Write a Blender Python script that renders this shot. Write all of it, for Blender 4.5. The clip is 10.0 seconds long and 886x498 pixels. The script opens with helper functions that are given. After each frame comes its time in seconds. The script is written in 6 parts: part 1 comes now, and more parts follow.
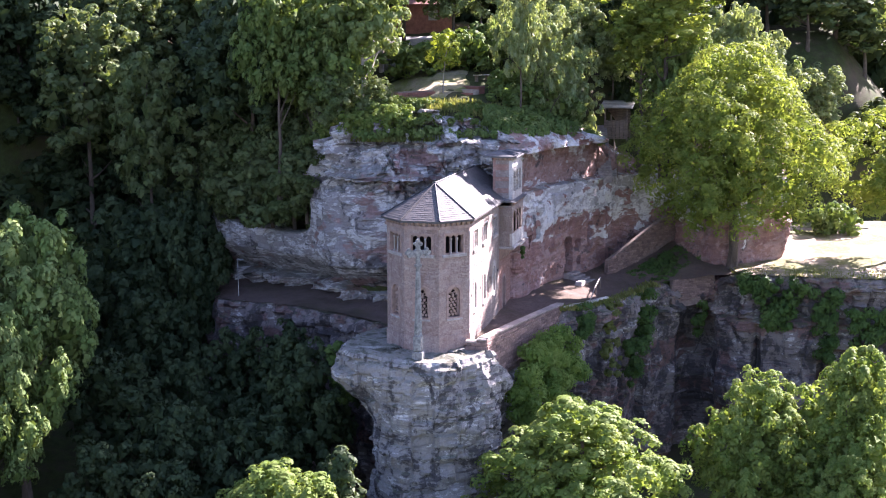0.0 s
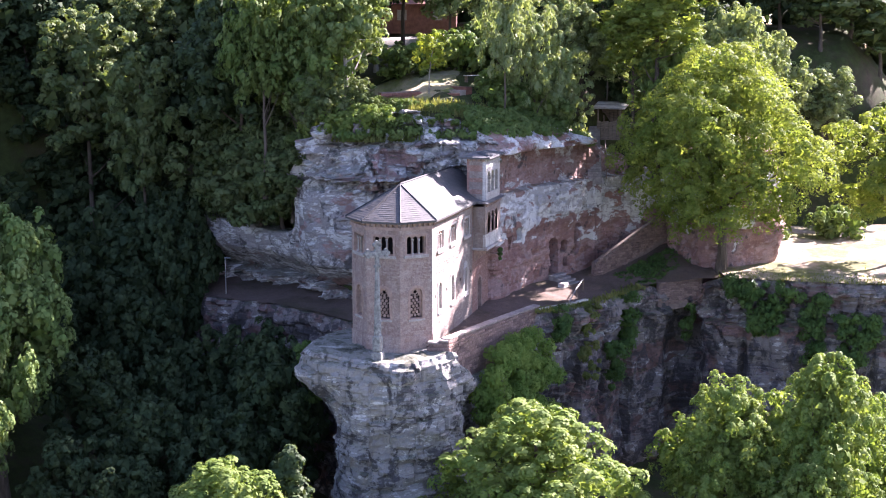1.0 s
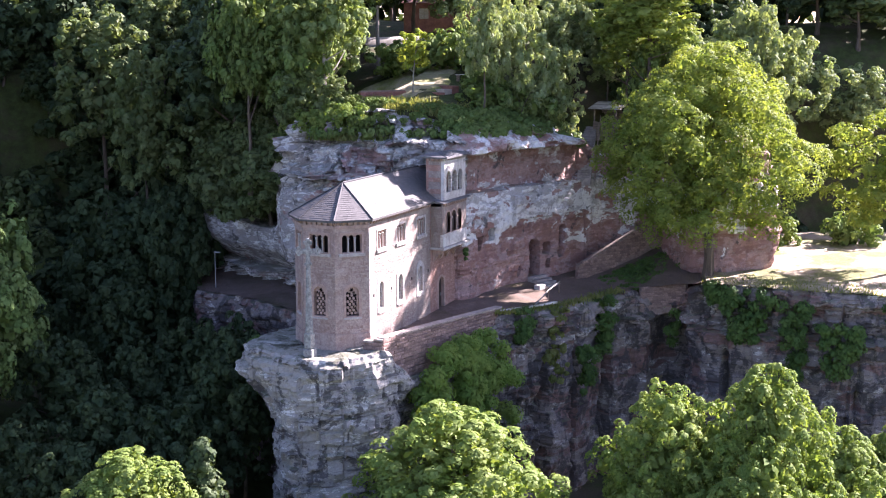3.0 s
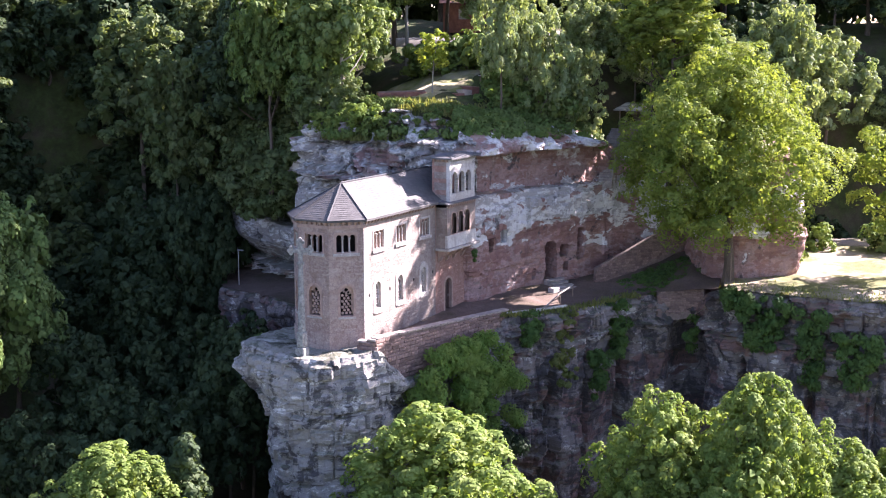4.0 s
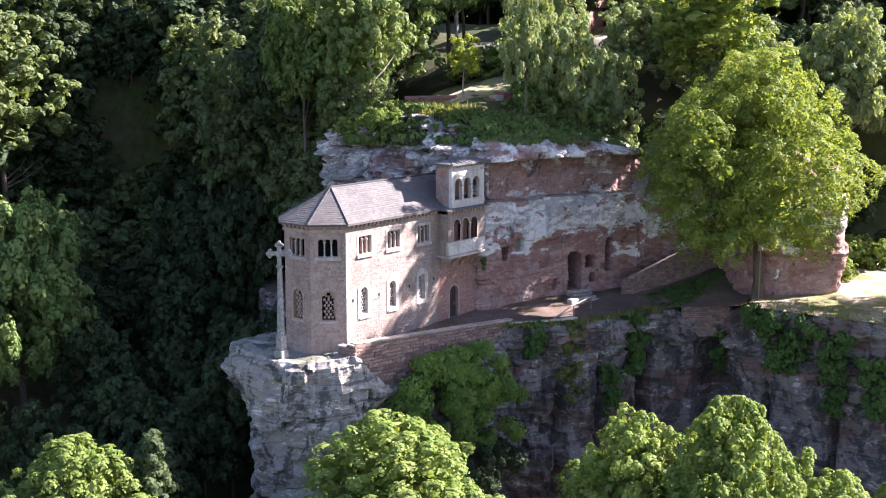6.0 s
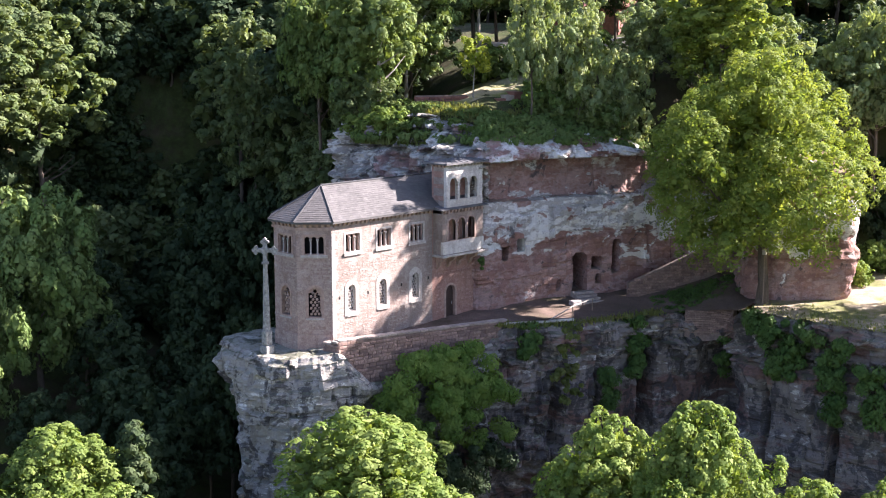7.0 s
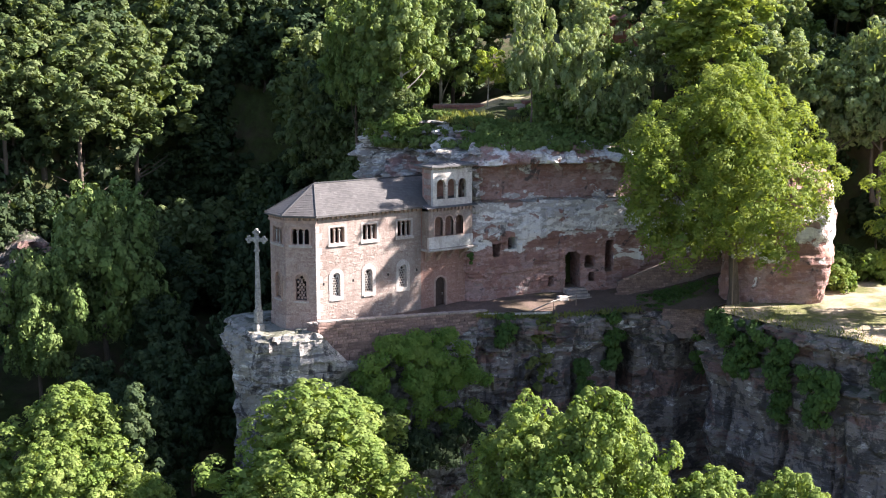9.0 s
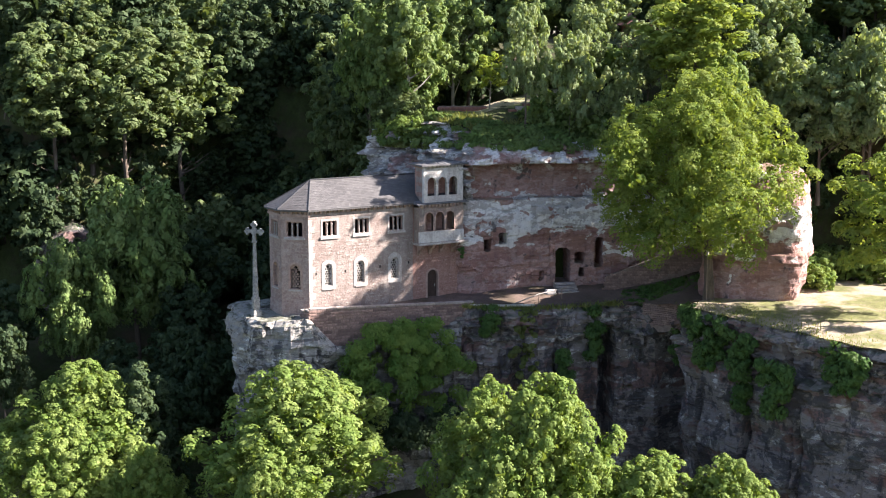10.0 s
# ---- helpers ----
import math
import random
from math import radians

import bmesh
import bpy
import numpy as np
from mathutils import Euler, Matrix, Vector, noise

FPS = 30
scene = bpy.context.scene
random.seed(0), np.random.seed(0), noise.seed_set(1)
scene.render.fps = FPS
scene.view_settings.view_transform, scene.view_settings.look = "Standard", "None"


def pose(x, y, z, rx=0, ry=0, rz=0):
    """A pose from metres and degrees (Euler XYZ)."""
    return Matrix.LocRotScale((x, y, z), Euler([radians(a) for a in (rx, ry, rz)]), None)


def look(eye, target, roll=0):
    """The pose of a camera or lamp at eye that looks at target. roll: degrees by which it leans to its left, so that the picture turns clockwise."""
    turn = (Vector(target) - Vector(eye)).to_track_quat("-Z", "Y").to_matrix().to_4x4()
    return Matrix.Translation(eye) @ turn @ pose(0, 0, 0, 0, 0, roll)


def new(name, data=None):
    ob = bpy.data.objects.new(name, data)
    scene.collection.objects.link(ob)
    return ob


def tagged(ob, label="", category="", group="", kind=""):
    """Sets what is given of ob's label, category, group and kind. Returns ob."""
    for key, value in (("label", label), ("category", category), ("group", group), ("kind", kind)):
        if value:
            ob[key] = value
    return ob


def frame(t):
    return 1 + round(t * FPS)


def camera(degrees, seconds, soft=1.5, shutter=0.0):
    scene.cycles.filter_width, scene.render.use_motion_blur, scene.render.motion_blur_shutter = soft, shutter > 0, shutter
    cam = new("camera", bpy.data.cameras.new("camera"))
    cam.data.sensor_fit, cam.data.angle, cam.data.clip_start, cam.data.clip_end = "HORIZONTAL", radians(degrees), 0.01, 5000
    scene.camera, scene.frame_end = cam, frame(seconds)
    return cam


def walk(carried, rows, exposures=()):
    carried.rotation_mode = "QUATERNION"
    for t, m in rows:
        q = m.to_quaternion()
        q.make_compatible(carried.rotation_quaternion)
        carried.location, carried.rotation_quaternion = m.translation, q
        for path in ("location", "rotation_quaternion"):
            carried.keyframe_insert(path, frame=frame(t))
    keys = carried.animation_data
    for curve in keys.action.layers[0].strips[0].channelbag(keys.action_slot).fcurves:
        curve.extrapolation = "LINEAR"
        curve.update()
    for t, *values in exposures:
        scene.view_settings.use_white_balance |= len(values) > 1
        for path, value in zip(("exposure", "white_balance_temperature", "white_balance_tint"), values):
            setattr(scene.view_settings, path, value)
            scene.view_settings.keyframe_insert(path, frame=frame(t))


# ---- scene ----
cam = camera(38.1, 10.0, 1.1)
PATH = [
    (0, (-82.94, -19.00, 21.18), (-6.39, 0.17, 8.01)),
    (0.5, (-82.05, -22.45, 21.31), (-6.08, -1.17, 8.06)),
    (1, (-81.02, -26.03, 21.42), (-5.69, -2.63, 8.11)),
    (1.5, (-79.98, -29.60, 21.55), (-5.34, -4.09, 8.16)),
    (2, (-78.66, -33.00, 21.58), (-4.78, -5.41, 8.13)),
    (2.5, (-77.26, -36.37, 21.58), (-4.25, -6.58, 8.12)),
    (4, (-71.99, -46.53, 21.63), (-3.14, -8.09, 8.14)),
    (4.5, (-69.90, -49.63, 21.61), (-2.72, -8.30, 8.22)),
    (5, (-67.74, -52.65, 21.65), (-2.27, -8.65, 8.33)),
    (5.5, (-65.42, -55.60, 21.64), (-1.74, -9.04, 8.38)),
    (7, (-57.17, -64.98, 21.64), (0.08, -10.69, 8.39)),
    (7.5, (-55.38, -69.26, 21.91), (-0.71, -12.39, 8.62)),
    (8, (-53.53, -74.20, 22.13), (-1.51, -14.89, 8.88)),
    (8.5, (-51.55, -79.20, 22.33), (-2.14, -17.67, 9.18)),
    (9, (-49.32, -84.33, 22.53), (-2.69, -20.65, 9.49)),
    (9.5, (-46.77, -89.72, 22.73), (-3.10, -23.96, 9.74)),
    (10, (-44.12, -95.22, 22.93), (-3.38, -27.60, 9.97)),
]
walk(cam, [(t, look(eye, target)) for t, eye, target in PATH],
     [(0.0, 3.02, 5950, 36), (5.0, 2.84, 6050, 31), (10.0, 2.36, 6250, 18)])

# ---- daylight ----
SUN_AZ, SUN_EL = radians(-31), radians(34.5)      # direction towards the sun
SUN_DIR = Vector((math.cos(SUN_AZ) * math.cos(SUN_EL), math.sin(SUN_AZ) * math.cos(SUN_EL), math.sin(SUN_EL)))
world = bpy.data.worlds.new("sky")
scene.world = world
world.use_nodes = True
wn = world.node_tree.nodes
sky = wn.new("ShaderNodeTexSky")
sky.sky_type, sky.sun_disc, sky.sun_elevation = "NISHITA", False, SUN_EL
sky.sun_rotation = math.pi / 2 - SUN_AZ
world.node_tree.links.new(sky.outputs["Color"], wn["Background"].inputs["Color"])
wn["Background"].inputs["Strength"].default_value = 0.056
sun = new("sun", bpy.data.lights.new("sun", "SUN"))
sun.data.energy, sun.data.angle, sun.data.color = 5.0, radians(0.6), (1.0, 0.93, 0.82)
sun.matrix_world = look(SUN_DIR * 100, (0, 0, 0))

# ---- materials ----
class Nodes:
    """A node material with a principled surface, built by short calls."""

    def __init__(self, name, rough=0.85, spec=0.3):
        self.mat = bpy.data.materials.new(name)
        self.mat.use_nodes = True
        self.t = self.mat.node_tree
        self.bsdf = self.t.nodes["Principled BSDF"]
        self.bsdf.inputs["Roughness"].default_value = rough
        self.bsdf.inputs["Specular IOR Level"].default_value = spec
        self.co = self.t.nodes.new("ShaderNodeTexCoord").outputs["Object"]

    def put(self, value, socket):
        if hasattr(value, "links"):
            self.t.links.new(value, socket)
        elif isinstance(value, tuple) and len(value) == 3:
            socket.default_value = (*value, 1)
        else:
            socket.default_value = value

    def noise(self, scale, detail=6.0, rough=0.6, stretch=(1, 1, 1), warp=0.0):
        m = self.t.nodes.new("ShaderNodeMapping")
        m.inputs["Scale"].default_value = stretch
        self.t.links.new(self.co, m.inputs["Vector"])
        n = self.t.nodes.new("ShaderNodeTexNoise")
        n.inputs["Scale"].default_value, n.inputs["Detail"].default_value = scale, detail
        n.inputs["Roughness"].default_value, n.inputs["Distortion"].default_value = rough, warp
        self.t.links.new(m.outputs["Vector"], n.inputs["Vector"])
        return n.outputs["Fac"]

    def cells(self, scale, stretch=(1, 1, 1)):
        m = self.t.nodes.new("ShaderNodeMapping")
        m.inputs["Scale"].default_value = stretch
        self.t.links.new(self.co, m.inputs["Vector"])
        n = self.t.nodes.new("ShaderNodeTexVoronoi")
        n.inputs["Scale"].default_value = scale
        self.t.links.new(m.outputs["Vector"], n.inputs["Vector"])
        return n.outputs["Distance"]

    def ramp(self, fac, *stops):
        r = self.t.nodes.new("ShaderNodeValToRGB")
        while len(r.color_ramp.elements) < len(stops):
            r.color_ramp.elements.new(0.5)
        for e, (p, c) in zip(r.color_ramp.elements, stops):
            e.position, e.color = p, (*c, 1) if isinstance(c, tuple) else (c, c, c, 1)
        self.put(fac, r.inputs["Fac"])
        return r.outputs["Color"]

    def mix(self, fac, a, b, blend="MIX"):
        n = self.t.nodes.new("ShaderNodeMix")
        n.data_type, n.blend_type = "RGBA", blend
        self.put(fac, n.inputs["Factor"]), self.put(a, n.inputs[6]), self.put(b, n.inputs[7])
        return n.outputs[2]

    def math(self, op, a, b=0.0):
        n = self.t.nodes.new("ShaderNodeMath")
        n.operation = op
        self.put(a, n.inputs[0]), self.put(b, n.inputs[1])
        return n.outputs[0]

    def axis(self, k):
        n = self.t.nodes.new("ShaderNodeSeparateXYZ")
        self.t.links.new(self.co, n.inputs[0])
        return n.outputs[k]

    def up(self):
        """How far the surface faces upwards."""
        g = self.t.nodes.new("ShaderNodeNewGeometry")
        n = self.t.nodes.new("ShaderNodeSeparateXYZ")
        self.t.links.new(g.outputs["Normal"], n.inputs[0])
        return n.outputs[2]

    def island(self):
        return self.t.nodes.new("ShaderNodeNewGeometry").outputs["Random Per Island"]

    def each(self):
        return self.t.nodes.new("ShaderNodeObjectInfo").outputs["Random"]

    def bump(self, height, strength=0.5, distance=0.05):
        b = self.t.nodes.new("ShaderNodeBump")
        b.inputs["Strength"].default_value, b.inputs["Distance"].default_value = strength, distance
        self.put(height, b.inputs["Height"])
        self.t.links.new(b.outputs["Normal"], self.bsdf.inputs["Normal"])

    def done(self, color, rough=None):
        self.put(color, self.bsdf.inputs["Base Color"])
        if rough is not None:
            self.put(rough, self.bsdf.inputs["Roughness"])
        return self.mat


def rock_material(name, red, grey, pale, crust_at=0.5, pale_at=0.52, dark_at=0.56, streaks=0.5, band=None, moss=0.35, beds=0.4, flat=1.6):
    """Weathered sandstone: red body, grey crust in patches, pale lichen and black stains on it, run-off streaks, moss on the ledges."""
    n = Nodes(name, 0.92, 0.15)
    big, patchy = n.noise(0.17, 4, 0.6, (1, 1, flat), 0.5), n.noise(0.42, 9, 0.58, (1, 1, flat), 0.35)
    mid, fine = n.noise(1.5, 9, 0.64, (1, 1, flat * 1.2), 0.3), n.noise(9, 6, 0.7)
    black = n.noise(0.55, 12, 0.68, (1.2, 1.2, 0.9), 0.6)
    strata = n.noise(0.6, 6, 0.6, (0.22, 0.22, 3.0), 0.25)
    streak = n.noise(0.9, 8, 0.62, (1.5, 1.5, 0.11), 0.15)
    body = n.mix(n.ramp(strata, (0.40, 0.0), (0.60, 1.0)), red, tuple(c * 0.74 for c in red))
    body = n.mix(n.ramp(mid, (0.52, 0.0), (0.64, 0.5)), body, tuple(min(1, c * 1.45) for c in red))
    f = n.math("ADD", n.math("MULTIPLY", big, 0.55), n.math("MULTIPLY", patchy, 0.45))
    if band:                                        # bleached crust between certain heights
        f = n.math("ADD", f, n.math("MULTIPLY", n.ramp(n.math("MULTIPLY", n.math("ADD", n.axis(2), n.math("MULTIPLY", n.math("SUBTRACT", patchy, 0.5), 13.0)), 1 / 16), *band), 0.4))
    c = n.mix(n.ramp(f, (crust_at - 0.015, 0.0), (crust_at + 0.02, 1.0)), body, grey)
    crusted = n.ramp(f, (crust_at - 0.03, 0.12), (crust_at + 0.03, 1.0))
    p = n.math("ADD", n.math("MULTIPLY", patchy, 0.5), n.math("MULTIPLY", mid, 0.5))
    c = n.mix(n.math("MULTIPLY", n.ramp(p, (pale_at - 0.012, 0.0), (pale_at + 0.02, 1.0)), crusted), c, pale)
    c = n.mix(n.ramp(n.math("ADD", n.math("MULTIPLY", black, 0.7), n.math("MULTIPLY", mid, 0.3)), (dark_at - 0.015, 0.0), (dark_at + 0.03, 0.85)), c, (0.055, 0.05, 0.053))
    c = n.mix(n.ramp(streak, (0.33, streaks), (0.44, 0.0)), c, (0.045, 0.04, 0.042))
    c = n.mix(n.ramp(strata, (0.35, beds), (0.39, 0.0)), c, (0.045, 0.038, 0.038))
    c = n.mix(n.ramp(n.math("MULTIPLY", n.up(), mid), (0.30, 0.0), (0.50, moss)), c, (0.10, 0.12, 0.04))
    c = n.mix(0.22, c, n.ramp(fine, (0.3, 0.12), (0.7, 0.9)), "OVERLAY")
    n.bump(n.math("ADD", n.math("MULTIPLY", mid, 2.0), n.math("ADD", n.math("MULTIPLY", fine, 0.35), n.math("MULTIPLY", strata, 0.8))), 0.6, 0.12)
    return n.done(c)


ROCK_GREY = rock_material("grey_sandstone", (0.25, 0.18, 0.16), (0.27, 0.25, 0.23), (0.50, 0.475, 0.445), 0.36, 0.555, 0.52, 0.7, flat=3.0, beds=0.7)
ROCK_MIXED = rock_material("mixed_sandstone", (0.30, 0.195, 0.175), (0.27, 0.245, 0.232), (0.52, 0.495, 0.47), 0.43, 0.51, 0.56, 0.35, beds=0.7, flat=2.4)
ROCK_RED = rock_material("red_sandstone", (0.29, 0.165, 0.142), (0.39, 0.36, 0.345), (0.64, 0.61, 0.59), 0.65, 0.495, 0.575, 0.3, ((5.2 / 16, 0.0), (6.4 / 16, 1.0), (8.9 / 16, 1.0), (9.1 / 16, 0.0), (11.7 / 16, 0.0), (12.0 / 16, 0.28)), beds=0.25)
# darker set of rock tones: shade on the low faces is put into the colour
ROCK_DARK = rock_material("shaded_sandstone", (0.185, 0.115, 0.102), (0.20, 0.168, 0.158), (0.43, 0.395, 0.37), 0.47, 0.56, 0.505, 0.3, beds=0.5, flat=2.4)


def masonry_material(name, a, b, pale, pink):
    """Limewashed sandstone rubble: courses of stones, worn render, rain stains."""
    n = Nodes(name, 0.9, 0.2)
    big, mid, fine = n.noise(0.35, 6, 0.6, (1, 1, 0.8), 0.5), n.noise(2.2, 7, 0.65), n.noise(14, 6, 0.7)
    course = n.noise(1.9, 3, 0.5, (0.7, 0.7, 2.6))
    drip = n.noise(1.1, 6, 0.6, (1.8, 1.8, 0.22))
    c = n.mix(n.ramp(big, (0.40, 0.0), (0.60, 1.0)), a, b)
    c = n.mix(n.ramp(course, (0.46, 0.0), (0.64, 0.4)), c, pink)
    c = n.mix(n.ramp(mid, (0.52, 0.0), (0.68, 0.7)), c, pale)
    c = n.mix(n.ramp(drip, (0.34, 0.5), (0.48, 0.0)), c, tuple(v * 0.55 for v in pink))
    blot = n.noise(0.7, 6, 0.66, (1, 1, 0.7), 0.8)
    c = n.mix(n.ramp(blot, (0.50, 0.0), (0.60, 0.6)), c, tuple(v * 0.8 for v in pink))
    spot = n.noise(4.5, 6, 0.7, (1, 1, 1.6), 0.3)
    c = n.mix(n.ramp(spot, (0.36, 0.55), (0.44, 0.0)), c, tuple(v * 0.55 for v in b))
    c = n.mix(n.ramp(spot, (0.58, 0.0), (0.66, 0.5)), c, tuple(min(1.0, v * 1.2) for v in pale))
    c = n.mix(n.math("MULTIPLY", n.each(), 0.30), c, pink)
    c = n.mix(0.45, c, n.ramp(fine, (0.3, 0.15), (0.7, 0.85)), "OVERLAY")
    n.bump(n.math("ADD", n.math("MULTIPLY", course, 1.5), n.math("ADD", mid, fine)), 0.7, 0.05)
    return n.done(c)


APSE_WALL = masonry_material("apse_masonry", (0.36, 0.285, 0.25), (0.30, 0.225, 0.198), (0.44, 0.37, 0.325), (0.275, 0.18, 0.152))
NAVE_WALL = masonry_material("nave_masonry", (0.30, 0.262, 0.232), (0.245, 0.20, 0.174), (0.37, 0.338, 0.305), (0.24, 0.17, 0.146))
PINK_WALL = masonry_material("pink_masonry", (0.34, 0.215, 0.175), (0.29, 0.175, 0.145), (0.42, 0.315, 0.27), (0.27, 0.14, 0.112))


def plain(name, color, rough=0.8, amount=0.25, scale=3.0, spec=0.3, metal=0.0, bump=0.3, stretch=(1, 1, 1), each=0.0):
    """One material with blotches, grain and fine relief; each: how much single pieces differ."""
    n = Nodes(name, rough, spec)
    n.bsdf.inputs["Metallic"].default_value = metal
    mid, fine = n.noise(scale, 6, 0.65, stretch), n.noise(scale * 7, 5, 0.7, stretch)
    c = n.mix(n.ramp(mid, (0.35, 0.0), (0.65, 1.0)), tuple(v * (1 - amount) for v in color), tuple(min(1, v * (1 + amount * 0.6)) for v in color))
    c = n.mix(amount, c, n.ramp(fine, (0.3, 0.2), (0.7, 0.8)), "OVERLAY")
    if each:
        c = n.mix(n.math("MULTIPLY", n.each(), each), c, tuple(v * 0.35 for v in color))
    n.bump(n.math("ADD", mid, fine), bump, 0.02)
    return n.done(c)


TRIM = masonry_material("pale_limestone", (0.44, 0.415, 0.39), (0.37, 0.34, 0.315), (0.50, 0.475, 0.45), (0.36, 0.305, 0.275))
# palest masonry, on the belvedere front and the oriel parapet
PALE_FRONT = masonry_material("pale_front_masonry", (0.60, 0.575, 0.545), (0.50, 0.475, 0.445), (0.66, 0.64, 0.61), (0.44, 0.39, 0.35))
TRIM_PINK = plain("pink_sandstone_trim", (0.35, 0.245, 0.205), 0.85, 0.25, 2.5)
CROSS_STONE = plain("lichened_stone", (0.25, 0.245, 0.23), 0.9, 0.5, 4.0)
# near-black: shade inside the chapel and in small wall holes, as a colour
DARK = plain("interior_shade", (0.02, 0.017, 0.017), 0.95, 0.2)
LEAD = plain("weathered_lead_sheet", (0.12, 0.117, 0.12), 0.65, 0.4, 2.0, 0.3, 0.1)
DARK_LEAD = plain("old_lead_capping", (0.05, 0.05, 0.052), 0.7, 0.3, 2.0, 0.3, 0.1)
WOOD = plain("weathered_wood", (0.20, 0.15, 0.115), 0.8, 0.35, 1.5, 0.3, 0.0, 0.3, (1, 1, 6))
GREY_WOOD = plain("grey_weathered_wood", (0.30, 0.275, 0.245), 0.85, 0.3, 1.5)
PALE_WOOD = plain("pale_split_wood", (0.52, 0.47, 0.40), 0.8, 0.3, 1.5)
RED_WALL = plain("red_stone_blocks", (0.27, 0.125, 0.10), 0.9, 0.3, 2.0, each=0.5)
DOOR_WOOD = plain("dark_oak", (0.05, 0.032, 0.026), 0.7, 0.35, 2.0, 0.3, 0.0, 0.3, (6, 6, 1))
METAL = plain("galvanised_metal", (0.45, 0.46, 0.47), 0.45, 0.15, 4.0, 0.5, 0.8)
WALL_STONE = plain("sandstone_block", (0.31, 0.205, 0.172), 0.9, 0.45, 2.0, each=0.8)
MORTAR = plain("recessed_mortar", (0.20, 0.145, 0.125), 0.95, 0.3, 3.0)
COPING = plain("weathered_coping", (0.40, 0.33, 0.29), 0.85, 0.35, 1.5, each=0.4)
STEP = plain("worn_stone_step", (0.30, 0.26, 0.24), 0.9, 0.35, 2.0, each=0.3)


def slate_material():
    n = Nodes("grey_slate", 0.62, 0.3)
    big, mid, fine = n.noise(0.35, 5, 0.6), n.noise(2.0, 6, 0.65), n.noise(18, 4, 0.6)
    c = n.mix(n.island(), (0.064, 0.060, 0.059), (0.098, 0.091, 0.089))
    c = n.mix(n.ramp(big, (0.45, 0.0), (0.65, 0.5)), c, (0.12, 0.112, 0.108))
    c = n.mix(n.ramp(mid, (0.60, 0.0), (0.72, 0.6)), c, (0.17, 0.16, 0.155))
    c = n.mix(n.ramp(fine, (0.3, 0.25), (0.5, 0.0)), c, (0.04, 0.04, 0.04))
    n.bump(n.math("ADD", mid, fine), 0.3, 0.02)
    return n.done(c)


SLATE = slate_material()


def ground_material(name, grass, sand, at=0.5, width=0.1):
    n = Nodes(name, 0.95, 0.15)
    big, mid, fine = n.noise(0.22, 6, 0.6, (1, 1, 1), 0.4), n.noise(1.3, 7, 0.65), n.noise(11, 6, 0.7)
    f = n.math("ADD", n.math("MULTIPLY", big, 0.75), n.math("MULTIPLY", mid, 0.25))
    g = n.mix(n.ramp(mid, (0.35, 0.0), (0.65, 1.0)), grass, tuple(v * 0.55 for v in grass))
    s = n.mix(n.ramp(mid, (0.35, 0.0), (0.65, 1.0)), sand, tuple(v * 0.72 for v in sand))
    c = n.mix(n.ramp(f, (at - width, 0.0), (at + width, 1.0)), g, s)
    c = n.mix(0.4, c, n.ramp(fine, (0.3, 0.15), (0.7, 0.85)), "OVERLAY")
    n.bump(n.math("ADD", mid, fine), 0.6, 0.06)
    return n.done(c)


LAWN = ground_material("dry_lawn", (0.17, 0.185, 0.06), (0.42, 0.35, 0.25), 0.50, 0.08)
FOREST_FLOOR = ground_material("forest_floor", (0.055, 0.07, 0.022), (0.10, 0.075, 0.05), 0.55)
TERRACE = ground_material("sandy_terrace", (0.17, 0.17, 0.07), (0.36, 0.29, 0.215), 0.49, 0.05)
# reddish dirt, darkened to include the shade of overhang and trees
PATH_DIRT = ground_material("reddish_path_dirt", (0.075, 0.064, 0.038), (0.155, 0.11, 0.09), 0.45, 0.1)


def leaf_material(name, a, b, c2, translucent=0.38, rough=0.6):
    """Leaves: colours vary from leaf to leaf and from tree to tree; light comes through."""
    n = Nodes(name, rough, 0.08)
    c = n.mix(n.island(), a, b)
    c = n.mix(n.ramp(n.noise(0.5, 3, 0.6), (0.40, 0.0), (0.62, 0.8)), c, c2)
    c = n.mix(n.math("MULTIPLY", n.each(), 0.3), c, tuple(v * 0.6 for v in a))
    n.done(c)
    tr = n.t.nodes.new("ShaderNodeBsdfTranslucent")
    n.put(n.mix(1.0, c, (1.35, 1.30, 0.55), "MULTIPLY"), tr.inputs["Color"])
    m = n.t.nodes.new("ShaderNodeMixShader")
    m.inputs[0].default_value = translucent
    n.t.links.new(n.bsdf.outputs[0], m.inputs[1]), n.t.links.new(tr.outputs[0], m.inputs[2])
    n.t.links.new(m.outputs[0], n.t.nodes["Material Output"].inputs["Surface"])
    return n.mat


LEAF_BRIGHT = leaf_material("maple_leaves", (0.10, 0.165, 0.036), (0.19, 0.26, 0.065), (0.25, 0.305, 0.095), 0.36, 0.6)
LEAF_OLIVE = leaf_material("linden_leaves", (0.12, 0.18, 0.036), (0.215, 0.28, 0.066), (0.275, 0.315, 0.085), 0.45)
# near-black green: the deep shade of the valley woods is put into this colour
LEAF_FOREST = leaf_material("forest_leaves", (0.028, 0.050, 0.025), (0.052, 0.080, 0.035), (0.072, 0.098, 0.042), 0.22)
LEAF_GREY = leaf_material("willow_leaves", (0.15, 0.215, 0.095), (0.25, 0.31, 0.15), (0.295, 0.33, 0.18), 0.4)
LEAF_VALLEY = leaf_material("valley_maple_leaves", (0.085, 0.14, 0.038), (0.145, 0.21, 0.062), (0.18, 0.235, 0.082), 0.15)
LEAF_MID = leaf_material("undergrowth_leaves", (0.085, 0.145, 0.040), (0.15, 0.215, 0.062), (0.185, 0.235, 0.08), 0.3)
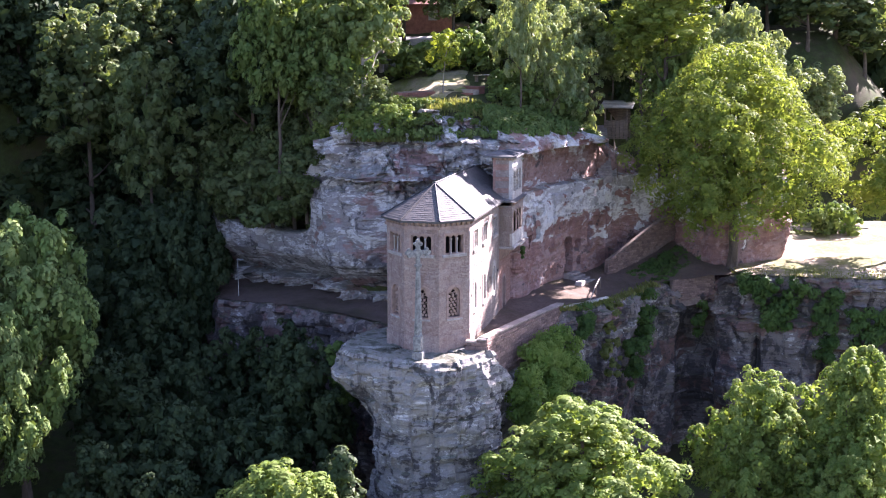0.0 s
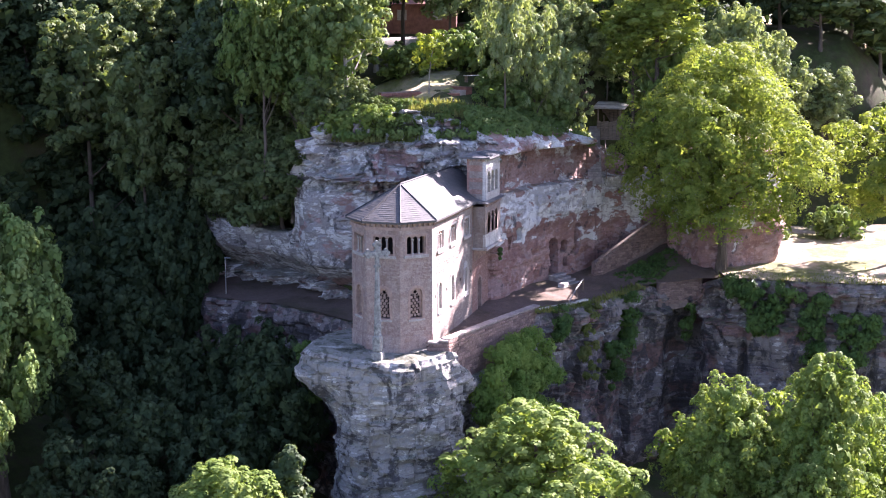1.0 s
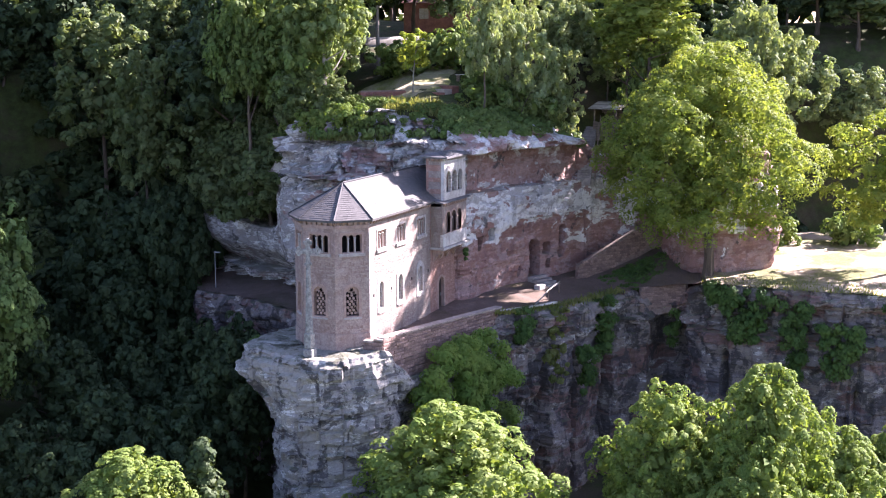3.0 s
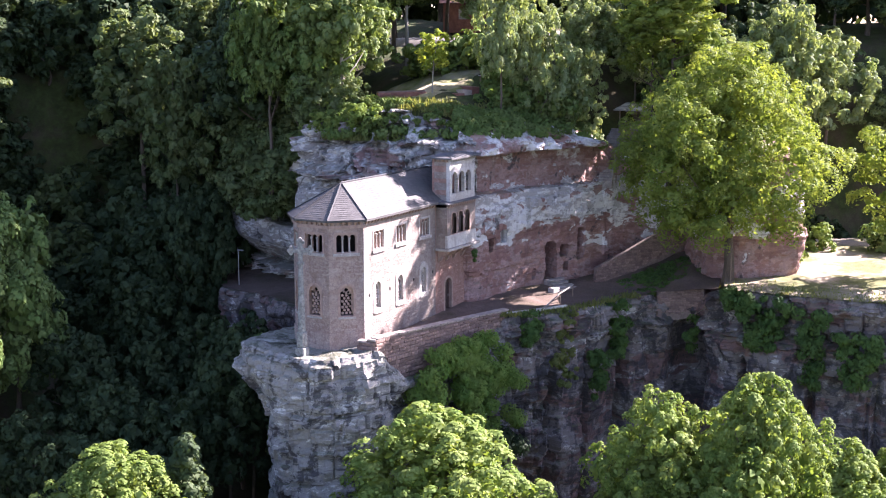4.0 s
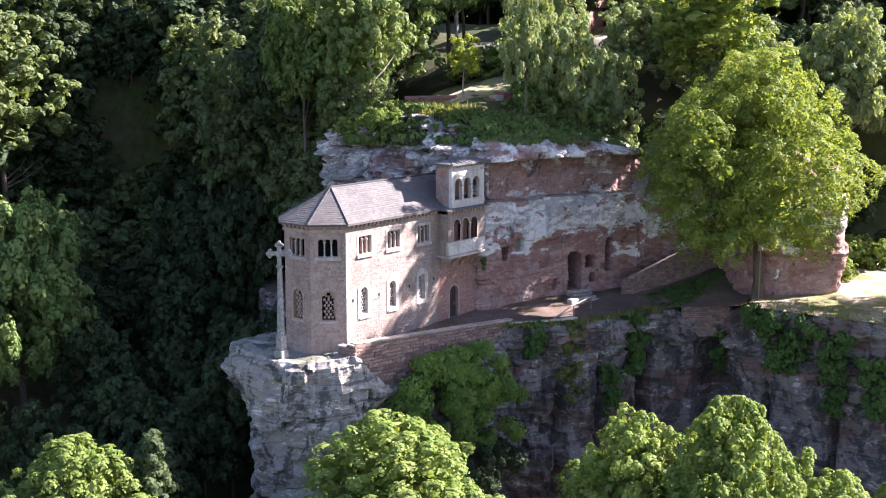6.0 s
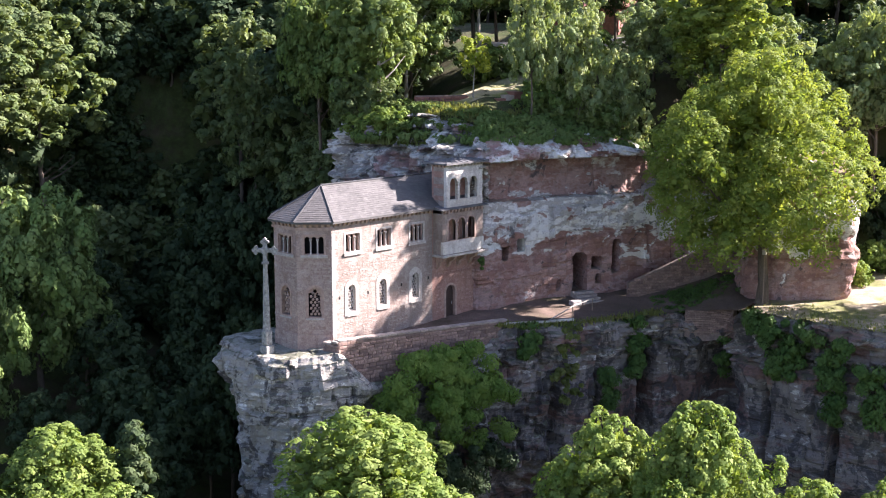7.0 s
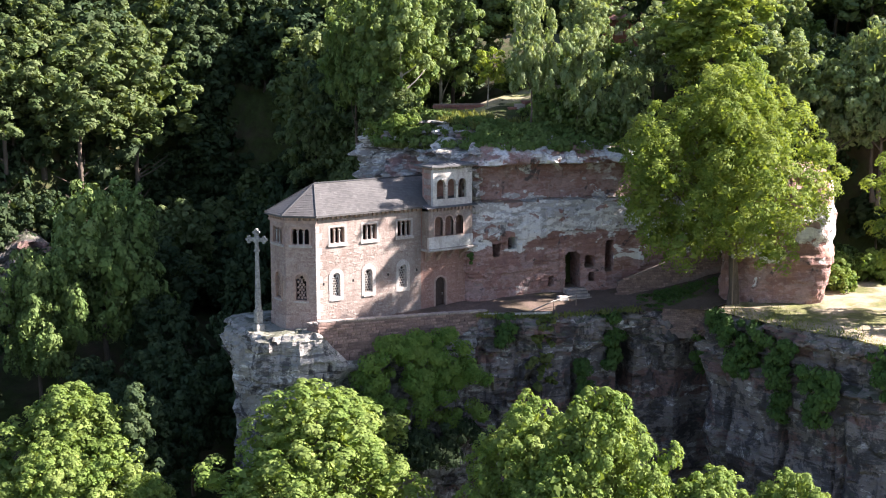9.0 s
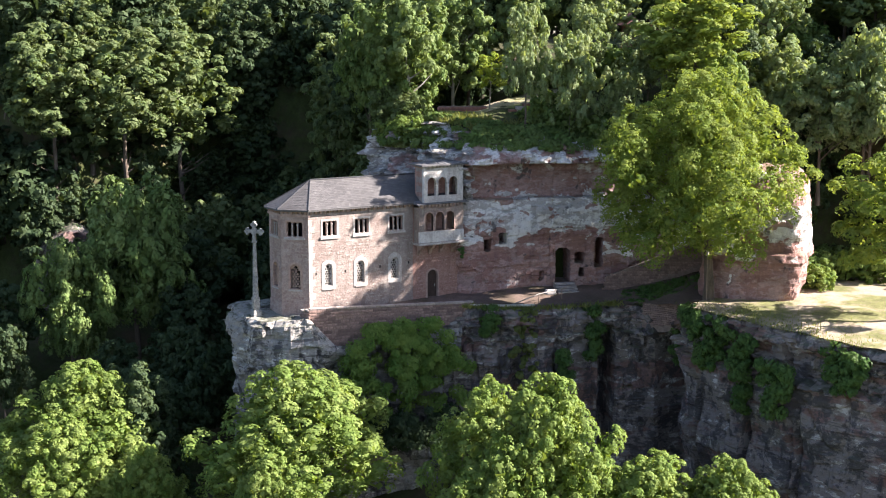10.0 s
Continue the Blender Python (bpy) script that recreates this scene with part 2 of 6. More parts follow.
LEAF_PALE = leaf_material("light_leaves", (0.105, 0.165, 0.050), (0.18, 0.245, 0.085), (0.225, 0.275, 0.11), 0.3)
LEAF_WOOD = leaf_material("wood_leaves", (0.075, 0.115, 0.042), (0.13, 0.175, 0.068), (0.16, 0.19, 0.085), 0.3)
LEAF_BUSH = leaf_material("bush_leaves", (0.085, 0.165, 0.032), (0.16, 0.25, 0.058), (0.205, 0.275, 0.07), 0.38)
LEAF_YELLOW = leaf_material("sapling_leaves", (0.16, 0.225, 0.035), (0.26, 0.315, 0.055), (0.30, 0.33, 0.06))
LEAF_IVY = leaf_material("ivy_leaves", (0.040, 0.085, 0.022), (0.080, 0.14, 0.036), (0.10, 0.155, 0.042), 0.2, 0.45)
GRASS_BLADE = leaf_material("dry_grass", (0.15, 0.17, 0.055), (0.23, 0.225, 0.09), (0.12, 0.16, 0.045))
BARK = plain("bark", (0.115, 0.09, 0.07), 0.95, 0.4, 2.0, 0.2, 0.0, 0.8, (1, 1, 0.3))
BARK_PALE = plain("pale_bark", (0.30, 0.27, 0.235), 0.95, 0.35, 2.0, 0.2, 0.0, 0.6, (1, 1, 0.3))

# ---- building helpers ----
def part(name, bm, material, parent=None, label="", smooth=False):
    """Links a bmesh as one mesh object, under a thing or a part."""
    me = bpy.data.meshes.new(name)
    bm.to_mesh(me)
    bm.free()
    me.materials.append(material)
    if smooth:
        me.shade_smooth()
    ob = new(name, me)
    if parent:
        ob.parent = parent
    return tagged(ob, label)


def mesh_of(name, verts, faces, material, parent=None, label="", smooth=False):
    me = bpy.data.meshes.new(name)
    me.from_pydata([tuple(v) for v in verts], [], [tuple(f) for f in faces])
    me.materials.append(material)
    if smooth:
        me.shade_smooth()
    ob = new(name, me)
    if parent:
        ob.parent = parent
    return tagged(ob, label)


def quads_of(name, verts, material):
    """A mesh of loose quads or triangles from an (n, 4, 3) or (n, 3, 3) array."""
    v = np.asarray(verts, dtype=np.float32).reshape(-1, 3)
    m = np.asarray(verts).shape[1]
    n = len(v) // m
    me = bpy.data.meshes.new(name)
    me.vertices.add(len(v)), me.loops.add(len(v)), me.polygons.add(n)
    me.vertices.foreach_set("co", v.ravel())
    me.loops.foreach_set("vertex_index", np.arange(len(v), dtype=np.int32))
    me.polygons.foreach_set("loop_start", np.arange(0, len(v), m, dtype=np.int32))
    me.materials.append(material)
    me.update(calc_edges=True)
    return me


def thing(name, m, label, category, group="", kind=""):
    ob = new(name)
    ob.matrix_world = m
    return tagged(ob, label, category, group, kind)


def box(bm, lo, hi, bevel=0.0, m=None):
    v = bmesh.ops.create_cube(bm, size=1.0)["verts"]
    c, s = [(a + b) / 2 for a, b in zip(lo, hi)], [b - a for a, b in zip(lo, hi)]
    for p in v:
        p.co = Vector([c[k] + p.co[k] * s[k] for k in range(3)])
    if bevel:
        e = {e for p in v for e in p.link_edges}
        v = list({q for f in bmesh.ops.bevel(bm, geom=list(e), offset=bevel, segments=1, affect="EDGES")["faces"] for q in f.verts} | {p for p in v if p.is_valid})
    if m is not None:
        bmesh.ops.transform(bm, matrix=m, verts=v)
    return v


def tube(bm, p, q, r0, r1, sides=8):
    """A tapered rod from p to q."""
    p, q = Vector(p), Vector(q)
    turn = (q - p).to_track_quat("Z", "Y").to_matrix().to_4x4()
    bmesh.ops.create_cone(bm, cap_ends=True, segments=sides, radius1=r0, radius2=r1, depth=(q - p).length, matrix=Matrix.Translation((p + q) / 2) @ turn)


def prism(bm, outline, lo, hi, axis="z"):
    """An outline of (a, b) pulled from lo to hi along an axis."""
    at = {"z": lambda a, b, c: (a, b, c), "y": lambda a, b, c: (a, c, b), "x": lambda a, b, c: (c, a, b)}[axis]
    low, high = ([bm.verts.new(at(a, b, c)) for a, b in outline] for c in (lo, hi))
    n = len(outline)
    bm.faces.new(low), bm.faces.new(high)
    for k in range(n):
        bm.faces.new((low[k], low[(k + 1) % n], high[(k + 1) % n], high[k]))
    bmesh.ops.recalc_face_normals(bm, faces=bm.faces)


def resample(points, step, smooth=0.0):
    """Points of any width along a polyline at even steps of plan distance, rounded a little."""
    p = np.array(points, float)
    d = np.r_[0, np.cumsum(np.hypot(*np.diff(p[:, :2], axis=0).T))]
    s = np.linspace(0, d[-1], int(d[-1] / step) + 2)
    out = np.stack([np.interp(s, d, p[:, k]) for k in range(p.shape[1])], 1)
    if smooth:
        w = int(3 * smooth / step)
        k = np.exp(-0.5 * (np.arange(-w, w + 1) * step / smooth) ** 2)
        k /= k.sum()
        pad = np.vstack([np.repeat(out[:1], w, 0), out, np.repeat(out[-1:], w, 0)])
        out = np.stack([np.convolve(pad[:, i], k, "valid") for i in range(out.shape[1])], 1)
    return out, s


def fbm(x, y, z, f, octaves=4):
    return noise.fractal(Vector((x * f, y * f, z * f)), 0.9, 2.1, octaves)


def cliff(name, line, material, label, seed, step=0.3, dz=0.22, smooth=0.5, beds=0.38, rough=0.55, profile=None, cap=(0.6, 1.6, 3.2), rise=0.25, calm=None):
    """A face of bedded rock along a plan line of (x, y, foot, top), seen from its right-hand side; beds stand proud or recede, joints cut it."""
    rnd = random.Random(seed)
    pts, s = resample(line, step, smooth)
    t = np.gradient(pts[:, :2], axis=0)
    nrm = np.stack([t[:, 1], -t[:, 0]], 1)
    nrm /= np.linalg.norm(nrm, axis=1)[:, None] + 1e-9
    layers, z = [], -30.0
    while z < 30:
        h = rnd.choice((0.35, 0.5, 0.8, 1.3, 2.2))
        layers.append((z, h, rnd.uniform(-1, 1)))
        z += h
    tops = np.array([a for a, _, _ in layers])
    rows = int(max(pts[:, 3] - pts[:, 2]) / dz) + 2
    verts, ncol = [], rows + len(cap)
    for i, (x, y, z0, z1) in enumerate(pts):
        nx, ny = nrm[i]
        for k in range(rows):
            z = z0 + (z1 - z0) * k / (rows - 1)
            zz = z + 0.9 * noise.noise(Vector((x * 0.09, y * 0.09, seed))) + 0.25 * noise.noise(Vector((x * 0.5, y * 0.5, z * 0.3)))
            j = int(np.searchsorted(tops, zz)) - 1
            a, h, off = layers[j]
            edge = min(1.0, 9.0 * min(zz - a, a + h - zz) / max(h, 0.3))
            local = 0.5 + 0.9 * noise.noise(Vector((x * 0.22 + j * 3.7, y * 0.22, j * 1.3)))
            d = beds * (off * local + 0.22 * edge)
            d += rough * fbm(x, y, z * 1.3, 0.28) + rough * 0.32 * fbm(x + 9, y, z * 1.6, 1.1, 3)
            d += beds * 0.75 * noise.cell(Vector((x * 0.75 + j * 0.37, y * 0.75, zz * 1.1))) + beds * 0.25 * noise.cell(Vector((x * 1.9, y * 1.9 + 7, zz * 2.6)))
            if calm:
                d *= calm(x, y, z)
            crack = abs(noise.noise(Vector((x * 0.33 + 5, y * 0.33 + seed, zz * 0.06))))
            d -= max(0.0, 0.05 - crack) * 11.0 * beds
            if profile:
                d += profile(x, y, z, (z - z0) / (z1 - z0), s[i])
            top = max(0.0, (z - z1 + 0.7) / 0.7)
            d -= 0.35 * top * top
            verts.append((x + nx * d, y + ny * d, z))
        for c in cap:
            c -= min(d, 0.3)
            lift = rise * c + 0.2 * fbm(x - nx * c, y - ny * c, 0, 0.5)
            verts.append((x - nx * c, y - ny * c, z1 + min(lift, 0.12 + rise * c)))
    faces = [(i * ncol + k, (i + 1) * ncol + k, (i + 1) * ncol + k + 1, i * ncol + k + 1) for i in range(len(pts) - 1) for k in range(ncol - 1)]
    ob = mesh_of(name, verts, faces, material)
    return tagged(ob, label, "rock", kind="structure")


# ---- ground ----
# the edge of the high ground, from one side of the view to the other: x, y, height of its top, width of its slope
EDGE = [(-260, 300, 24, 25), (-80, 112, 22, 22), (-34, 70, 20, 14), (-14, 50, 18, 9), (-4, 47, 17, 9), (6, 50, 17, 9), (14, 56, 18, 7), (21, 50, 17, 7), (24, 42, 13, 8), (26, 34, 6.5, 7), (21.5, 26, 6.5, 5), (18.8, 19, 7.5, 4),
        (16.3, 16.2, 12.6, 2.5), (13.4, 13.6, 13.9, 2), (12.8, 11, 14.6, 2), (13.7, 8.0, 15.2, 2), (15.2, 4.6, 15.0, 2), (16.2, 0.2, 13.7, 2), (19, -1.2, 13.6, 2), (24.4, -2.9, 12.8, 2),
        (28, -4.5, 12.3, 2), (30.5, -5.2, 11.5, 2), (33.5, -8.5, 9, 2.5), (36.5, -12, 9, 3), (41, -13.5, 7, 5), (47, -15.5, 4, 7), (53, -24, 3, 8), (58, -45, 3, 10), (80, -170, 5, 20)]


def to_edge(X, Y):
    """Distance to the edge, whether a place is behind it, and the edge's top and slope width there."""
    e = np.array(EDGE, float)
    best, top, wid = np.full(X.shape, 1e9), np.zeros(X.shape), np.zeros(X.shape)
    for a, b in zip(e[:-1], e[1:]):
        d = b[:2] - a[:2]
        u = np.clip(((X - a[0]) * d[0] + (Y - a[1]) * d[1]) / (d @ d), 0, 1)
        r = np.hypot(X - a[0] - u * d[0], Y - a[1] - u * d[1])
        near = r < best
        best = np.where(near, r, best)
        top, wid = np.where(near, a[2] + u * (b[2] - a[2]), top), np.where(near, a[3] + u * (b[3] - a[3]), wid)
    ring = [tuple(p[:2]) for p in EDGE] + [(900, -170), (900, 260)]
    inside = np.zeros(X.shape, bool)
    for (x0, y0), (x1, y1) in zip(ring, ring[1:] + ring[:1]):
        cross = ((y0 > Y) != (y1 > Y)) & (X < (x1 - x0) * (Y - y0) / (y1 - y0 + 1e-12) + x0)
        inside ^= cross
    return best, inside, top, wid


def ground_z(X, Y):
    X, Y = np.asarray(X, float), np.asarray(Y, float)
    d, inside, top, wid = to_edge(X, Y)
    valley = -15 - np.clip(d, 0, 90) * 0.10
    valley = np.where((Y > 15), valley + np.clip((Y - 15) * 0.25, 0, 7), valley)
    u = np.clip((d - 0.9) / wid, 0, 1)
    u = u * u * (3 - 2 * u)
    high = 16.2 + 0.17 * np.clip(X - 21, 0, 36) + 0.02 * np.clip(Y - 20, 0, 60)
    high = high - np.clip((-26 - Y) * 1.25, 0, 18)
    back = np.clip(d - wid - 0.5, 0, None)
    up = top + np.clip(high - top, 0, None) * (1 - np.exp(-back / 3.0))
    base = -15 + np.where(Y > 15, np.clip((Y - 15) * 0.25, 0, 7), 0)
    return np.where(inside, base + (up - base) * u, valley)


def height(x, y):
    return float(ground_z(np.array([x]), np.array([y]))[0])


def build_ground():
    near = np.arange(-40, 90, 1.0)
    xs = np.r_[-2500, -900, -400, -220, -140, -100, -75, -55, near, 95, 105, 120, 145, 180, 260, 500, 1000, 2500]
    ys = np.r_[-2500, -900, -400, -220, -150, -110, -85, -70, np.arange(-62, 90, 1.0), 95, 105, 125, 160, 220, 400, 900, 2500]
    X, Y = np.meshgrid(xs, ys, indexing="ij")
    Z = ground_z(X, Y)
    rough = np.array([[0.35 * fbm(x, y, 0, 0.25) for y in ys] for x in xs])
    Z += np.where((np.abs(X) < 95) & (np.abs(Y) < 95), rough, 0)
    m = len(ys)
    verts = np.stack([X, Y, Z], -1).reshape(-1, 3)
    faces = [(i * m + j, (i + 1) * m + j, (i + 1) * m + j + 1, i * m + j + 1) for i in range(len(xs) - 1) for j in range(m - 1)]
    ob = mesh_of("ground", verts, faces, FOREST_FLOOR, smooth=True)
    tagged(ob, "dark forest floor rising in a steep bank", "ground", kind="structure")


build_ground()

# ---- terrace: pairs of points on its outer edge and at the foot of the rock behind ----
TERRACE_PAIRS = [((30, 46, -3), (37, 44, -2)), ((24, 36, -1.6), (29, 35, -0.8)), ((16.5, 25, -1.0), (24, 26.5, -0.3)), ((13.6, 17.6, -0.6), (20.5, 18.5, -0.1)),
                 ((10.6, 12.6, -0.4), (17, 14, 0.0)), ((8.2, 9.4, -0.2), (15.5, 10, 0.2)), ((6.4, 7.0, -0.1), (15.5, 7.5, 0.3))]
TERRACE_SOUTH = [((-0.2, -1.0, 0.30), (-0.2, 0.6, 0.32)), ((6.5, -2.4, 0.34), (8, 0.6, 0.40)), ((13.0, -4.0, 0.38), (17, -0.2, 0.7)), ((16, -6.4, 0.2), (20, -0.9, 1.0)), ((20, -8.3, 0.2), (25, -2.6, 0.9)),
                 ((24.6, -10.2, 0.35), (29, -4.2, 1.2)), ((26.4, -11.8, 0.5), (32.5, -9.6, 2.2)), ((26.6, -14.3, 0.9), (35, -12.5, 3.0)),
                 ((25.8, -17.2, 1.4), (42, -12.5, 1.7)), ((25.8, -22, 1.4), (49, -15, 1.8)), ((26.2, -28, 1.4), (56, -24, 1.8)), ((27.7, -34, 1.2), (60, -38, 1.8)), ((34.5, -48, 0), (63, -50, 1.6)), ((52, -80, -3), (70, -80, 1))]


def ruled(name, pairs, across, material, label, lumps=0.10):
    a, _ = resample([p for p, _ in pairs], 0.35, 0.6)
    b = np.array([q for _, q in pairs], float)
    p = np.array([p for p, _ in pairs], float)
    d = np.r_[0, np.cumsum(np.hypot(*np.diff(p[:, :2], axis=0).T))]
    s = np.linspace(0, d[-1], len(a))
    q = np.stack([np.interp(s, d, b[:, k]) for k in range(3)], 1)
    verts = []
    for i in range(len(a)):
        for k in range(across + 1):
            v = a[i] + (q[i] - a[i]) * (k / across)
            verts.append((v[0], v[1], v[2] + lumps * fbm(v[0], v[1], 0, 0.7)))
    m = across + 1
    faces = [(i * m + k, (i + 1) * m + k, (i + 1) * m + k + 1, i * m + k + 1) for i in range(len(a) - 1) for k in range(across)]
    return tagged(mesh_of(name, verts, faces, material, smooth=True), label, "path", kind="structure")


ruled("path_north", TERRACE_PAIRS, 26, PATH_DIRT, "narrow dirt path along a rock shelf")
ruled("path_south", TERRACE_SOUTH[:9], 30, PATH_DIRT, "reddish dirt path along the cave cliff")
ruled("terrace", TERRACE_SOUTH[8:], 50, TERRACE, "sunlit sandy terrace with thin grass")


# ---- rock faces ----
def crack_depth(x, y, z):
    """The open joint that runs across the nose."""
    if z < 8.5:
        return 0.0
    at = 9.4 - 0.72 * (z - 11.8) if z > 11.8 else 9.4 - 0.42 * (11.8 - z)
    return 0.75 if abs(y - at) < 0.14 else (0.25 if y > at and y < at + 2.5 and z > 11 else 0.0)


def bulge_profile(x, y, z, f, s):
    """The big boulder-like nose: undercut at its foot, drawn in at the top."""
    foot = max(0.0, 1.0 - (z - 0.4) / 2.6) if z > 0.4 else 1.0
    shelf = 1.6 if z < 0.7 else 0.0
    return -3.0 * foot ** 1.3 + shelf + 0.5 * math.sin(math.pi * min(1, max(0, (z - 1) / 11))) - 0.40 * max(0, z - 12.2) - (0.4 if z > 13.0 else 0) - (0.5 if z > 14.0 else 0) - (0.4 if z > 14.8 else 0) - crack_depth(x, y, z)


# openings cut into the cave wall: from x, to x, from z, to z, round head, depth
CAVE_HOLES = [(16.95, 17.55, 4.3, 5.35, False, 2.2), (18.3, 18.95, 4.95, 5.85, False, 2.2), (23.35, 24.65, 1.2, 4.3, True, 4.0), (25.05, 25.8, 2.95, 3.85, False, 2.2), (25.4, 25.85, 1.8, 2.45, True, 2.0),
              (26.7, 27.35, 2.5, 5.2, True, 2.2), (21.9, 22.35, 1.5, 2.3, True, 0.7)]


def cave_profile(x, y, z, f, s):
    """A carved wall below a ledge, a smooth recessed band above it and a thick brow over the band."""
    if z < 8.9:
        for a, b, c, d, head, deep in CAVE_HOLES:
            mid, half = (a + b) / 2, (b - a) / 2
            roof = d - (half * (1 - math.sqrt(max(0, 1 - ((x - mid) / half) ** 2))) if head and abs(x - mid) < half else 0)
            if a < x < b and c < z < roof:
                return 0.25 - deep
        return 0.25
    if z < 11.9:
        return -0.75
    return 0.45 - 0.5 * max(0.0, z - 12.4) - (0.35 if z > 13.2 else 0.0) - (0.4 if z > 14.1 else 0.0)


def cave_calm(x, y, z):
    """The hewn wall is even; the brow above it is broken rock."""
    return 1.8 if z > 12.0 else (0.8 if z < 9 else 0.2)


def nose_calm(x, y, z):
    """The nose is worn smooth below its bedded head."""
    return 0.4 if 0.8 < z < 9.0 else 2.4


def low_profile(x, y, z, f, s):
    d = -0.4 * max(0.0, math.sin(s * 0.4)) * max(0, -z / 10) - 0.4 * max(0.0, min(1, (-z - 3) / 3)) + 0.2 * math.sin(z * 1.1 + s * 0.2)
    for cx, cy, wide, deep, roof in CLEFTS:
        if z < roof:
            r = math.hypot(x - cx, y - cy) / wide
            d -= deep * max(0.0, 1 - r * r) * min(1.0, (roof - z) / 1.5)
    if y < -16 and z > -2.6:                            # a grassy ledge runs along the top
        d -= 0.9 * min(1.0, (z + 2.6) / 0.4) * (1 if z < 0.2 else 0.4)
    return d


def low_calm(x, y, z):
    """Broad smooth faces below the ledge, broken rock above it."""
    return 0.3 if y < -15.5 and z < -2.8 else (0.4 if x > 17 and z < -3 else 0.9)


# open vertical joints: x, y, half width, depth, height of the upper end
CLEFTS = [(23.7, -10.0, 0.7, 2.8, -1.2), (25.6, -24.4, 0.35, 1.2, -5.5), (16.2, -7.1, 0.5, 1.3, -3.5), (19.6, -8.7, 0.4, 0.9, -1.5), (25.6, -19.0, 0.4, 1.1, -2.8), (26.0, -29.5, 0.4, 1.2, -4.0), (27.6, -14.0, 1.5, 3.0, -1.2)]


NOSE = [(25, 33, -1.5, 5.5), (21.2, 26, -1.3, 5), (18.9, 20.5, -1.2, 4.6), (17.6, 18.0, -1.2, 4.8), (17.2, 16.9, -1.2, 5.6), (16.4, 16.2, -1, 13.6), (13.4, 14.2, -1, 14.3), (12.6, 11, -1, 14.8), (13.5, 8.2, -1, 15.5), (15.0, 4.8, -1, 15.1), (15.8, 1.0, -1, 13.7), (16.6, -0.2, -1, 13.1)]
CAVES = [(14.4, 1.2, -1, 12.0), (15.2, -0.4, -1, 12.3), (17.5, -0.9, -1, 13.2), (21, -1.9, -1, 13.2), (24.4, -3.1, -1, 13.1), (27.4, -4.5, -1, 12.8), (29.4, -5.2, -1, 12.3), (31.5, -6.5, -1, 10.4), (34, -9.5, -1, 8.5), (37, -13, 0, 8)]
cliff("cliff_west", NOSE, ROCK_MIXED, "bulging grey and pink sandstone cliff with open bedding", 3, 0.2, 0.15, 0.4, 0.42, 0.5, bulge_profile, (0.6, 1.6, 2.6), 0.0, nose_calm)
cliff("cliff_caves", CAVES, ROCK_RED, "red sandstone cliff with carved cave rooms and bleached crust", 5, 0.13, 0.12, 0.35, 0.16, 0.22, cave_profile, (0.4, 0.9, 1.6), 0.5, cave_calm)
PILLAR = [(9, 7.5, -16, -0.6), (5.5, 8.6, -16, -0.3), (1.5, 8.8, -16, 0.0), (-2.2, 8.3, -16, 0.25), (-4.3, 6.9, -16, 0.35), (-4.9, 4.8, -16, 0.25), (-4.6, 2.2, -16, 0.05), (-3.9, 0.2, -16, 0.0), (-2.4, -1.3, -16, 0.1), (-0.5, -1.9, -16, 0.35), (1.5, -2.0, -16, -2.2), (5, -2.6, -16, -2.4), (9, -3.4, -16, -2.0), (12.5, -4.4, -16, -0.6)]


def pillar_profile(x, y, z, f, s):
    over = max(0.0, min(1.0, (y - 3.5) / 3.5)) if x < 4 else 0.0
    hollow = 1.1 * max(0.0, min(1.0, (-z - 2.6) / 1.2)) * max(0.0, min(1.0, (x - 0.2) / 1.5))
    return -hollow - over * 2.3 * max(0.0, min(1.0, (-z - 1.4) / 3.2)) + 0.15


cliff("rock_pillar", PILLAR, ROCK_GREY, "grey weathered sandstone pillar below the chapel", 8, 0.17, 0.13, 0.35, 0.34, 0.36, pillar_profile, (0.5, 1.2, 2.2, 3.4), 0.0)
LOWER = [(9.8, -2.9, -16, -2.2), (11.5, -3.7, -16, -1.0), (12.9, -4.4, -16, 0.2), (14.6, -6.0, -16, 0.2), (17.5, -7.9, -16, 0.15), (20, -8.8, -16, 0.15), (22.6, -9.3, -16, 0.2), (24.8, -10.5, -16, 0.3), (26.0, -11.6, -16, 0.3), (27.2, -12.8, -16, -1.0), (27.7, -14.2, -16, -0.6), (27.2, -15.6, -16, 0.7), (25.9, -17.0, -16, 1.25),
         (25.5, -22, -16, 1.3), (25.9, -28, -17, 1.3), (27.4, -34, -17, 1.1), (34.2, -48, -18, -0.1), (52, -80, -20, -3)]
cliff("cliff_lower", LOWER, ROCK_DARK, "purple-grey sandstone cliff below the terrace, darkened for shade", 12, 0.22, 0.16, 0.45, 0.6, 0.42, low_profile, (0.5, 1.2), 0.0, low_calm)
NORTH_LOW = [(30, 46, -16, -3.2), (24, 36, -16, -1.8), (16.4, 25.1, -16, -1.1), (13.5, 17.7, -16, -0.7), (10.5, 12.7, -16, -0.5), (8.0, 9.6, -16, -0.4), (7.0, 7.4, -16, -0.4)]
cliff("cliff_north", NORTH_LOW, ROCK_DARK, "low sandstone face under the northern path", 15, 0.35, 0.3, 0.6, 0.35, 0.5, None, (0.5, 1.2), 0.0)


